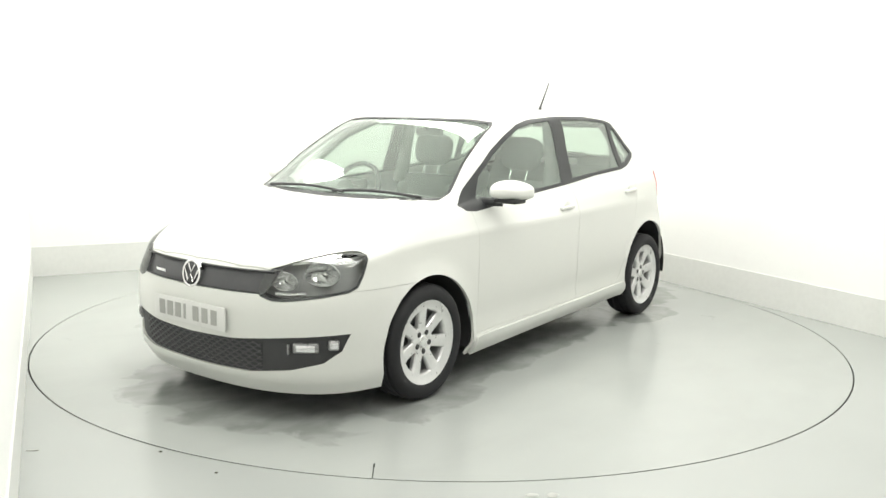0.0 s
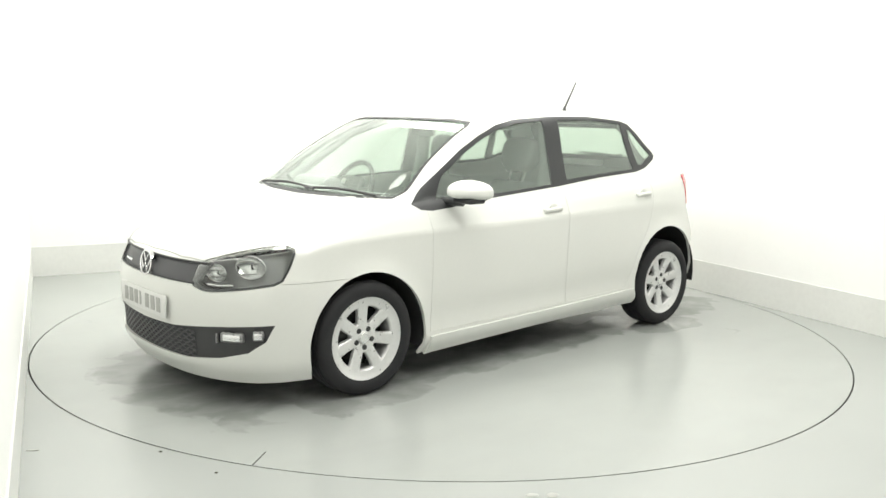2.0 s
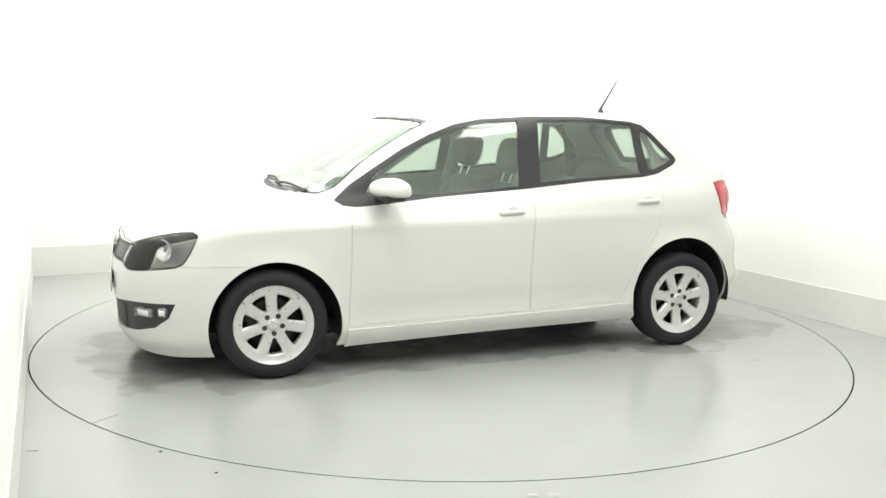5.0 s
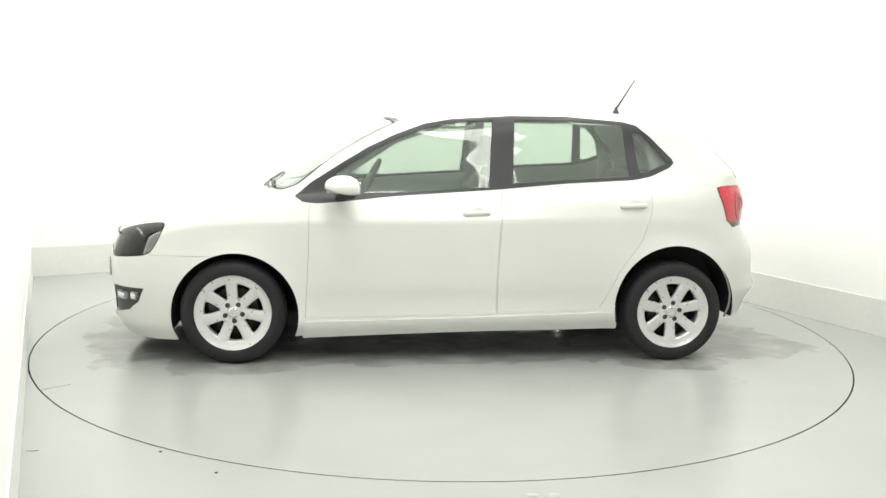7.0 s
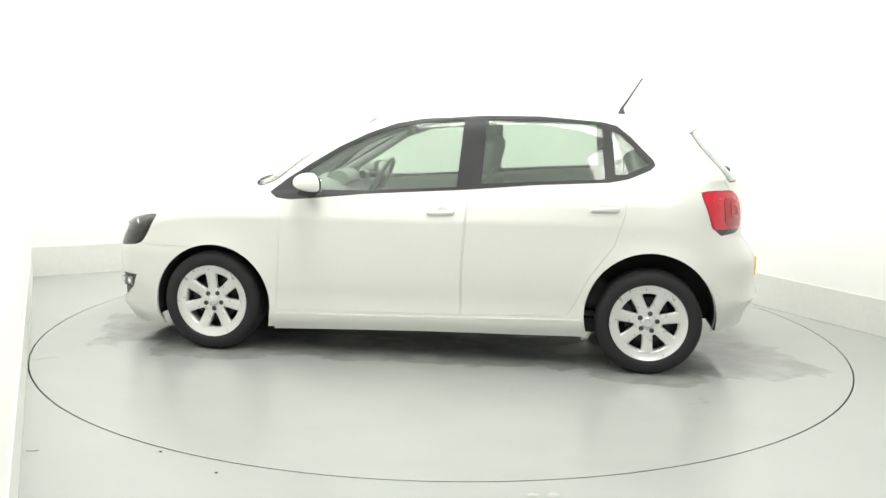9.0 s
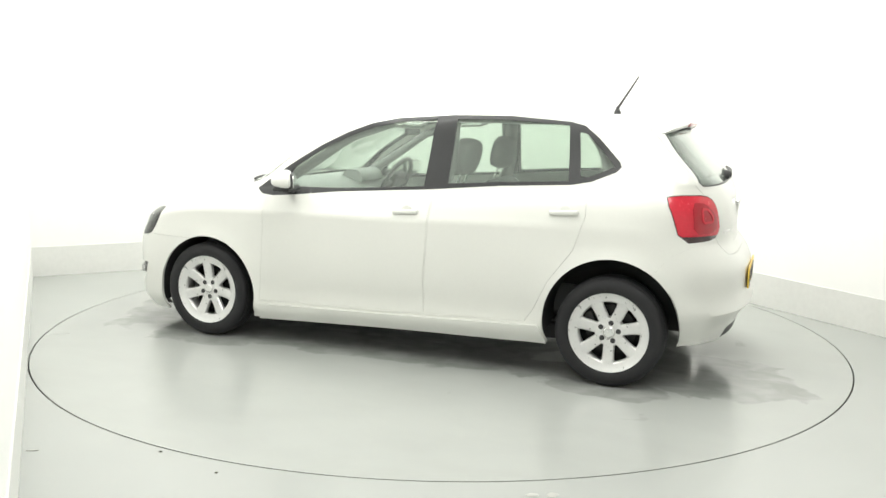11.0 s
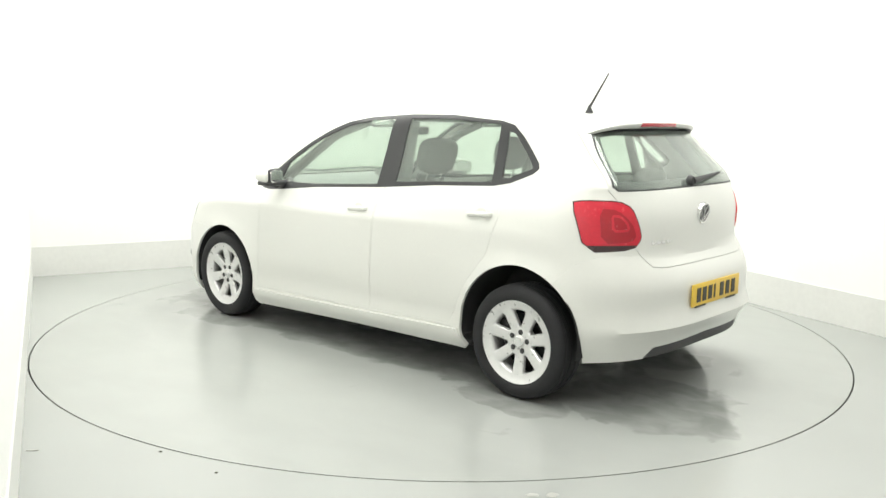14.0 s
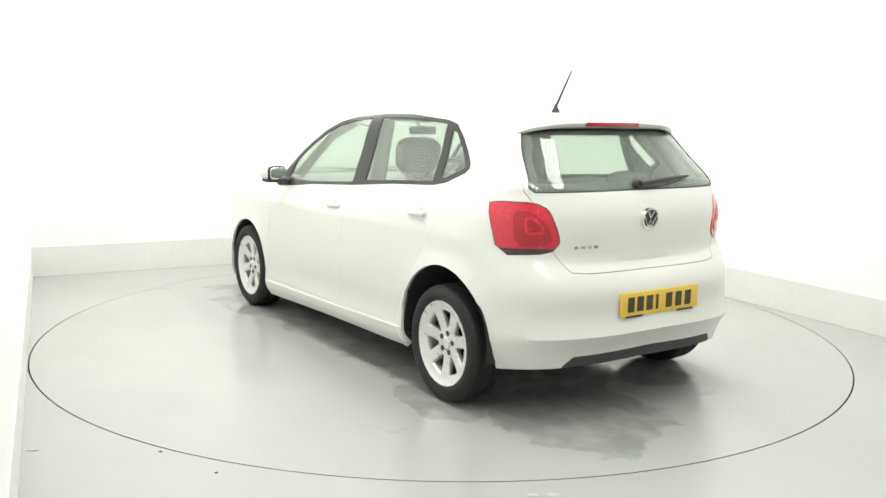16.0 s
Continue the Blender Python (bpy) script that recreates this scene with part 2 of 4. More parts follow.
def prism(outline, angle, near, far):
    """A cutter: (across, height) points driven along a level direction."""
    a = radians(angle)
    d, u = Vector((math.cos(a), math.sin(a), 0)), Vector((-math.sin(a), math.cos(a), 0))
    return temp(extrude_poly([u * q[0] + Vector((0, 0, q[1])) for q in outline], d, near, far))


def side_prism(outline, near=0.35, far=1.2):
    """A cutter through the left flank from (x, z) points."""
    return prism([(-x, z) for x, z in outline], 90, near, far)


def flat(points, angle):
    """Points of space as seen along a level direction."""
    a = radians(angle)
    return [(-math.sin(a) * x + math.cos(a) * y, z) for x, y, z in points]


def both(half):
    """An outline across the middle from its half with y >= 0, listed from the middle to the middle."""
    return half + [(-y, z) for y, z in reversed(half) if abs(y) > 1e-6]


# ---- room ----


def wall(name, a, b, thick, high, z0, mat, label, category="wall"):
    a, b = Vector(a), Vector(b)
    d = b - a
    bm = box(d.length, thick, high, 0.0)
    ob = part(name, bm, mat, None, label, smooth=0)
    m = (a + b) / 2
    ob.matrix_world = Matrix.Translation((m.x, m.y, z0 + high / 2)) @ pose(0, 0, 0, 0, 0, math.degrees(math.atan2(d.y, d.x)))
    return tagged(ob, category=category, kind="structure")


def build_room():
    t = 0.16
    lc, rc = Vector((-3.33, 1.39, 0)), room(2.5, 2.82)
    lf, rf = Vector((0.75, -7.74, 0)), room(2.5, -7.15)
    back, left = room(0, 1).normalized(), Vector((-0.913, -0.408, 0))
    right = room(1, 0)
    bend = 1.3
    rc_n, rc_e = room(2.5 - bend, 2.82), room(2.5, 2.82 - bend)
    for name, a, b, out in (("wall_north", lc, rc_n, back), ("wall_west", lf, lc, left), ("wall_east", rc_e, rf, right), ("wall_south", rf, lf, -back)):
        e = (b - a).normalized() * t
        e0, e1 = (e * 0 if name == "wall_east" else e), (e * 0 if name == "wall_north" else e)
        wall(name, a + out * t / 2 - e0, b + out * t / 2 + e1, t, CEILING + 0.2, -0.1, WALL_WHITE, "plain white painted studio wall")
        if name != "wall_south":
            wall("baseboard", a - out * 0.002, b - out * 0.002, 0.012, 0.24, 0.001, BAND_GREY, "low pale grey band along the foot of the studio wall", "skirting")
    for name, r0, r1, z0, z1, mat, label, cat in (("wall_corner", bend, bend + t, -0.1, CEILING + 0.1, WALL_WHITE, "rounded white studio wall corner", "wall"),
                                                  ("baseboard", bend - 0.008, bend + 0.004, 0.001, 0.241, BAND_GREY, "low pale grey band round the wall corner", "skirting")):
        bm = bmesh.new()
        rows = []
        for k in range(33):
            a = math.pi / 2 * k / 32
            rows.append([bm.verts.new(room(2.5 - bend + r * math.cos(a), 2.82 - bend + r * math.sin(a), z)) for r, z in ((r0, z0), (r0, z1), (r1, z1), (r1, z0))])
        for p, q in zip(rows, rows[1:]):
            for i in range(4):
                bm.faces.new((p[i], p[(i + 1) % 4], q[(i + 1) % 4], q[i]))
        bm.faces.new(rows[0])
        bm.faces.new(list(reversed(rows[-1])))
        tagged(part(name, bm, mat, None, label), category=cat, kind="structure")
    ce = box(11, 16, 0.1)
    ob = part("ceiling", ce, WALL_WHITE, None, "plain white studio ceiling", smooth=0)
    ob.matrix_world = Matrix.Translation(room(0, -2, CEILING + 0.05)) @ pose(0, 0, 0, 0, 0, TURN)
    tagged(ob, category="ceiling", kind="structure")
    # floor slab with the round pit of the turntable
    bm = bmesh.new()
    n, r = 180, 2.463
    top, rim = [], []
    for k in range(n):
        a = 2 * math.pi * k / n
        d = Vector((math.cos(a), math.sin(a), 0))
        far = min((3.6 if d.x > 0 else 4.2) / max(1e-6, abs(d.x)), (8.5 if d.y < 0 else 4.6) / max(1e-6, abs(d.y)))
        top.append(bm.verts.new(d * r))
        rim.append(bm.verts.new(d * far))
    for k in range(n):
        bm.faces.new((top[k], rim[k], rim[(k + 1) % n], top[(k + 1) % n]))
    geo = bmesh.ops.extrude_face_region(bm, geom=list(bm.faces))
    bmesh.ops.translate(bm, verts=[v for v in geo["geom"] if isinstance(v, bmesh.types.BMVert)], vec=(0, 0, -0.06))
    base = mesh_of(bm, "floor", 0)
    cuts = []
    for cx, cy, ang, length in ((2.1, -2.847, TURN, 3.1), (-1.72, -4.2, TURN - 94.5, 3.2)):
        c = temp(box(length, 0.006, 0.03))
        c.matrix_world = Matrix.Translation(room(cx, cy, 0)) @ pose(0, 0, 0, 0, 0, ang)
        cuts.append(c)
    bpy.context.view_layer.update()
    floor = part("floor", carve(base, drop=cuts), FLOOR, None, "pale grey painted studio floor with fine joints")
    tagged(floor, category="floor", kind="structure")
    pit = part("pit_floor", box(11, 14, 0.05, centre=(0, -2, -0.15)), GAP, None, "dark pit under the turntable", smooth=0)
    tagged(pit, category="pit", kind="structure")
    for lx, ly in LAMPS:
        soft = new("ceiling_softbox")
        soft.matrix_world = Matrix.Translation(room(lx, ly, CEILING)) @ pose(0, 0, 0, 0, 0, TURN)
        tagged(soft, "long white strip softbox fixed under the studio ceiling", "studio lamp", "studio softboxes")
        part("housing", box(0.56, 2.86, 0.07, 0.008, 2, (0, 0, -0.035)), LAMP_GLOW, soft)
    # small dirt and marks on the floor
    for x, y, w, d, ang in ((-1.655, -2.235, 0.05, 0.013, 10), (0.345, -2.565, 0.05, 0.03, 0), (0.42, -2.56, 0.05, 0.035, 30), (-1.14, -2.22, 0.018, 0.012, 0), (-0.86, -2.42, 0.014, 0.012, 0)):
        bm = bmesh.new()
        bmesh.ops.create_icosphere(bm, subdivisions=2, radius=1.0)
        for v in bm.verts:
            v.co *= 1 + 0.35 * noise.noise(v.co * 1.7 + Vector((x * 9, y, 0)))
            v.co = Vector((v.co.x * w / 2, v.co.y * d / 2, max(0, v.co.z) * 0.004))
        chip = part("floor_dirt", bm, GREY_BAR if w > 0.02 else PLATE_BAR, None)
        chip.matrix_world = pose(x, y, 0.0005, 0, 0, ang)
        tagged(chip, "small dark fleck of dirt on the grey floor", "dirt", "floor flecks")


def build_turntable():
    table = new("turntable")
    tagged(table, "round grey-painted vehicle turntable set flush in the floor", "turntable")
    n, r = 180, 2.4545
    bm = bmesh.new()
    ring = [bm.verts.new((r * math.cos(2 * math.pi * k / n), r * math.sin(2 * math.pi * k / n), 0)) for k in range(n)]
    bm.faces.new(ring)
    geo = bmesh.ops.extrude_face_region(bm, geom=list(bm.faces))
    bmesh.ops.translate(bm, verts=[v for v in geo["geom"] if isinstance(v, bmesh.types.BMVert)], vec=(0, 0, -0.06))
    base = mesh_of(bm, "plate", 0)
    cut = temp(box(0.16, 0.006, 0.03))
    a = radians(30.7)
    cut.matrix_world = Matrix.Translation((2.39 * math.cos(a), 2.39 * math.sin(a), 0)) @ pose(0, 0, 0, 0, 0, 30.7 + 8)
    bpy.context.view_layer.update()
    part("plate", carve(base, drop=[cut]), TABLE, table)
    part("rim_edge", lathe([(2.4545, -0.055), (2.4570, -0.055), (2.4570, -0.004), (2.4545, -0.004), (2.4545, -0.055)], 180, "Z"), DARK_METAL, table, "dark steel edge strip")
    return table


# ---- car body surface ----
def spline(xs, ys, q):
    """Smooth curve through points (cubic Hermite, no overshoot)."""
    xs, ys = np.asarray(xs, float), np.asarray(ys, float)
    h, s = np.diff(xs), np.diff(ys) / np.diff(xs)
    t = np.zeros(len(xs))
    t[0], t[-1] = s[0], s[-1]
    for i in range(1, len(xs) - 1):
        t[i] = 0 if s[i - 1] * s[i] <= 0 else (h[i - 1] + h[i]) / (h[i - 1] / s[i] + h[i] / s[i - 1])
    k = np.clip(np.searchsorted(xs, q) - 1, 0, len(h) - 1)
    u = (q - xs[k]) / h[k]
    return ys[k] * (1 + 2 * u) * (1 - u) ** 2 + ys[k + 1] * u * u * (3 - 2 * u) + h[k] * (t[k] * u * (1 - u) ** 2 + t[k + 1] * u * u * (u - 1))


NF, NS, NR = 22, 64, 22


def ring(xf, xmf, wf, wm, wr, xmr, xr, nf, nr, z):
    """One loop round half the car: nose centre, corner, flank, tail corner, tail centre."""
    a = np.linspace(0, math.pi / 2, NF)
    x1, y1 = xmf + (xf - xmf) * np.cos(a).clip(0) ** (2 / nf), wf * np.sin(a).clip(0) ** (2 / nf)
    s = np.linspace(0, 1, NS + 2)[1:-1]
    x2 = xmf + (xmr - xmf) * s
    y2 = wf * (1 - s) * (1 - 2 * s) + 4 * wm * s * (1 - s) + wr * s * (2 * s - 1)
    a = np.linspace(math.pi / 2, 0, NR)
    x3, y3 = xmr + (xr - xmr) * np.cos(a).clip(0) ** (2 / nr), wr * np.sin(a).clip(0) ** (2 / nr)
    q = np.linspace(0, 1, NF + NS + NR)
    f, g = NF / (NF + NS + NR), (NF + NS) / (NF + NS + NR)
    zz = spline([0, f * 0.6, f, 0.5, g, g + (1 - g) * 0.4, 1], z, q)
    y = np.concatenate([y1, y2, y3])
    y[0] = y[-1] = 0
    return np.stack([np.concatenate([x1, x2, x3]), y, zz], 1)


RINGS = [
    ring(1.95, 1.40, .765, .775, .76, -1.30, -1.82, 2.5, 3.0, [.122, .124, .135, .182, .215, .245, .262]),
    ring(2.0, 1.42, .80, .819, .80, -1.25, -1.84, 2.5, 3.0, [.20, .202, .205, .25, .28, .315, .335]),
    ring(2.006, 1.42, .804, .8150, .806, -1.235, -1.898, 2.5, 3.0, [.31, .31, .32, .345, .37, .395, .412]),
    ring(2.015, 1.42, .805, .822, .81, -1.22, -1.872, 2.5, 3.0, [.40, .40, .42, .44, .46, .48, .49]),
    ring(2.015, 1.40, .80, .8205, .81, -1.20, -1.868, 2.5, 3.0, [.56, .565, .60, .61, .62, .61, .60]),
    ring(1.995, 1.38, .79, .819, .80, -1.20, -1.835, 2.4, 3.0, [.635, .65, .70, .71, .72, .69, .665]),
    ring(1.96, 1.36, .785, .818, .795, -1.20, -1.785, 2.4, 3.0, [.69, .71, .77, .80, .82, .77, .72]),
    ring(1.87, 1.28, .755, .784, .768, -1.20, -1.775, 2.3, 3.2, [.745, .77, .835, .87, .93, .93, .92]),
    ring(1.50, 1.05, .73, .754, .728, -1.22, -1.735, 2.7, 3.5, [.855, .865, .90, .925, 1.0, 1.03, 1.03]),
    ring(1.12, .70, .705, .728, .702, -1.25, -1.71, 3.5, 4.0, [.94, .945, .965, .965, 1.04, 1.065, 1.065]),
    ring(.76, .40, .664, .664, .632, -1.20, -1.585, 4.3, 4.0, [1.15, 1.15, 1.15, 1.16, 1.19, 1.20, 1.20]),
    ring(.42, .10, .59, .593, .57, -1.14, -1.465, 3.8, 4.0, [1.34, 1.335, 1.335, 1.375, 1.345, 1.325, 1.335]),
    ring(.34, .02, .535, .545, .52, -1.06, -1.415, 2.6, 4.0, [1.362, 1.362, 1.368, 1.40, 1.38, 1.364, 1.372]),
    ring(.10, -.10, .26, .27, .26, -.90, -1.20, 2.5, 3.0, [1.385, 1.385, 1.395, 1.417, 1.404, 1.395, 1.395]),
    ring(.05, -.10, 0, 0, 0, -.90, -1.15, 2.5, 3.0, [1.39, 1.39, 1.398, 1.42, 1.408, 1.40, 1.40]),
]


COLUMN = np.arange(NF + NS + NR)


def fade(a, b):
    u = np.clip((COLUMN - a) / (b - a), 0, 1)
    return u * u * (3 - 2 * u)


ON_FLANK = fade(NF - 7, NF + 3) * (1 - fade(NF + NS - 4, NF + NS + 8))
ON_TAIL = fade(NF + NS - 4, NF + NS + 6)
ON_NOSE = 1 - fade(NF - 10, NF)
# pressed creases: ring number and how sharp it is from nose to tail
CREASES = {1: ON_NOSE * .9, 2: ON_TAIL, 3: .8 * ON_FLANK, 6: ON_FLANK + .5 * ON_TAIL, 9: .5 * ON_FLANK}


def skin(offset, thick, shrink=False):
    """The car's closed shell: the smooth surface through RINGS, set in by offset, thick metres deep; shrink: drawn in on all sides for the lining."""
    R = np.array(RINGS)
    if shrink:
        R = (R - [0.05, 0, 0.6]) * [0.972, 0.952, 0.955] + [0.05, 0, 0.6]
    K, N = R.shape[0], R.shape[1]
    steps = [3, 3, 3, 4, 3, 4, 5, 6, 6, 8, 7, 4, 5, 3]
    cols = []
    for c in range(N):
        P = R[:, c]
        t = np.concatenate([[0], np.cumsum(np.maximum(1e-4, np.linalg.norm(np.diff(P, axis=0), axis=1)) ** 0.6)])
        q = np.concatenate([np.linspace(t[i], t[i + 1], steps[i], endpoint=False) for i in range(K - 1)] + [[t[-1]]])
        # tangents by the parabola through three neighbours
        h = np.diff(t)[:, None]
        s = np.diff(P, axis=0) / h
        T = np.empty_like(P)
        T[1:-1] = (s[:-1] * h[1:] + s[1:] * h[:-1]) / (h[1:] + h[:-1])
        T[0], T[-1] = s[0], s[-1]
        before, after = T.copy(), T.copy()
        for r, sharp in CREASES.items():
            w = sharp[c]
            before[r] = T[r] * (1 - w) + s[r - 1] * w
            after[r] = T[r] * (1 - w) + s[r] * w
        k = np.clip(np.searchsorted(t, q, "right") - 1, 0, K - 2)
        u, hh = ((q - t[k]) / np.diff(t)[k])[:, None], np.diff(t)[k][:, None]
        cols.append(P[k] * (1 + 2 * u) * (1 - u) ** 2 + P[k + 1] * u * u * (3 - 2 * u) + hh * (after[k] * u * (1 - u) ** 2 + before[k + 1] * u * u * (u - 1)))
    G = np.array(cols)
    # the wheel arches are drawn out into soft lips
    for ax, az, ar in ARCHES:
        w = np.clip(1 - (np.hypot(G[..., 0] - ax, G[..., 2] - az) - ar) / .085, 0, 1)
        G[..., 1] += .013 * w * w * np.clip((G[..., 1] - .70) / .06, 0, 1)
    G[0, :, 1] = G[-1, :, 1] = 0
    bm = bmesh.new()
    M = G.shape[1]
    for sy in (1, -1):
        V = [[bm.verts.new((G[c, r, 0], G[c, r, 1] * sy, G[c, r, 2])) for r in range(M)] for c in range(N)]
        for c in range(N - 1):
            for r in range(M - 1):
                f = (V[c][r], V[c + 1][r], V[c + 1][r + 1], V[c][r + 1])
                bm.faces.new(f if sy < 0 else tuple(reversed(f)))
    bmesh.ops.remove_doubles(bm, verts=bm.verts, dist=0.0006)
    bmesh.ops.dissolve_degenerate(bm, edges=bm.edges, dist=0.0002)
    bmesh.ops.recalc_face_normals(bm, faces=bm.faces)
    if sum(f.normal.z * f.calc_area() for f in bm.faces if f.calc_center_median().z > 1.3) < 0:
        bmesh.ops.reverse_faces(bm, faces=bm.faces)
    bm.normal_update()
    normals = {v: v.normal.copy() for v in bm.verts}
    outer = list(bm.faces)
    edge = [e for e in bm.edges if e.is_boundary]
    inner = {v: bm.verts.new(v.co - n * (offset + thick)) for v, n in normals.items()}
    for v, n in normals.items():
        v.co -= n * offset
    for f in outer:
        bm.faces.new([inner[v] for v in reversed(f.verts)])
    for e in edge:
        a, b = e.verts
        loop = e.link_loops[0]
        a, b = (loop.vert, e.other_vert(loop.vert))
        bm.faces.new((b, a, inner[a], inner[b]))
    return mesh_of(bm, "skin", 30)


# ---- car ----
DLO = [(.905, .922), (.817, .996), (.664, 1.095), (.509, 1.189), (.353, 1.265), (.194, 1.324), (.034, 1.354), (-.289, 1.376), (-.616, 1.378), (-.944, 1.354),
       (-1.026, 1.335), (-1.105, 1.274), (-1.228, 1.153), (-1.238, 1.128), (-1.213, 1.101), (-1.093, 1.05), (-.993, 1.03), (-.6, 1.006), (-.2, .968), (.354, .929), (.662, .896), (.785, .886), (.86, .893)]
FRONT_PANE = [(.735, .940), (.672, 1.055), (.50, 1.165), (.345, 1.242), (.19, 1.300), (.03, 1.332), (-.19, 1.351), (-.165, .983), (.354, .947)]
REAR_PANE = [(-.316, 1.353), (-.613, 1.357), (-.945, 1.334), (-.972, 1.048), (-.6, 1.026), (-.302, 1.004)]
QUARTER_PANE = [(-1.0, 1.302), (-1.045, 1.292), (-1.135, 1.205), (-1.205, 1.13), (-1.139, 1.10), (-1.07, 1.072), (-1.03, 1.075)]
FRONT_DOOR = [(.822, .96), (.828, .617), (.845, .262), (-.211, .286), (-.209, .526), (-.235, 1.0)]
REAR_DOOR = [(-.241, 1.0), (-.215, .526), (-.217, .286), (-.79, .305), (-.835, .37), (-.91, .53), (-1.035, .70), (-1.089, .88), (-1.08, 1.06)]
WINDSCREEN = both([(0, 1.347), (.40, 1.343), (.528, 1.330), (.551, 1.31), (.652, .982), (.645, .958), (.3, .95), (0, .947)])
REAR_GLASS = both([(0, 1.322), (.40, 1.318), (.498, 1.308), (.535, 1.24), (.605, 1.065), (.59, 1.05), (0, 1.052)])
TAILGATE = both([(0, 1.395), (.50, 1.385), (.545, 1.33), (.632, 1.05), (.60, .99), (.535, .78), (.475, .692), (.40, .684), (0, .684)])
UPPER_GRILLE = both([(0, .676), (.25, .674), (.47, .683), (.425, .582), (.25, .580), (0, .578)])
LOWER_GRILLE = both([(0, .360), (.28, .368), (.545, .397), (.745, .412), (.722, .335), (.667, .28), (.545, .245), (.36, .222), (0, .218)])
DIFFUSER = both([(0, .318), (.455, .306), (.50, .262), (.48, .15), (0, .15)])
HEADLAMP = [(1.965, .463, .682), (1.887, .612, .728), (1.763, .70, .757), (1.66, .735, .764), (1.60, .74, .745), (1.645, .755, .67), (1.69, .75, .598), (1.839, .667, .574), (1.945, .50, .552), (1.98, .421, .58)]
TAILLAMP = [(-1.480, .738, .992), (-1.536, .715, 1.004), (-1.640, .585, 1.004), (-1.684, .535, .972), (-1.714, .511, .890), (-1.726, .498, .823), (-1.708, .54, .773), (-1.568, .741, .762)]
TAILLAMP_INNER = [(-1.593, .672, .968), (-1.645, .60, .962), (-1.69, .545, .90), (-1.705, .525, .84), (-1.695, .545, .812), (-1.617, .679, .806)]
BONNET = [(1.955, 0), (1.945, .28), (1.905, .45), (1.80, .60), (1.70, .655), (1.5, .675), (1.2, .685), (.99, .665), (1.066, .48), (1.126, .25), (1.139, 0)]
COWL = [(1.135, 0), (1.122, .25), (1.062, .48), (1.0, .575), (.93, .575), (.95, .45), (1.03, .2), (1.05, 0)]
AERIAL_TIP = (-.114, 0, .215)
MIRROR = (.612, .878, .985)
ARCHES = [(1.223, .275, .343), (-1.235, .322, .348)]


def top_prism(half, z0, z1):
    pts = half + [(x, -y) for x, y in reversed(half) if y > 1e-6]
    return temp(extrude_poly([(x, y, 0) for x, y in pts], (0, 0, 1), z0, z1))


def flip(ob):
    """The same cutter on the other flank."""
    me = ob.data.copy()
    me.transform(Matrix.Diagonal((1, -1, 1, 1)))
    me.flip_normals()
    return new("cutter", me)


def pair(ob):
    return [ob, flip(ob)]


def arch_cutter(x, z, r, y0=0.5, y1=1.1):
    bm = lathe([(0, y0), (r, y0), (r, y1), (0, y1)], 72)
    bmesh.ops.translate(bm, verts=bm.verts, vec=(x, 0, z))
    bmesh.ops.recalc_face_normals(bm, faces=bm.faces)
    return temp(bm)


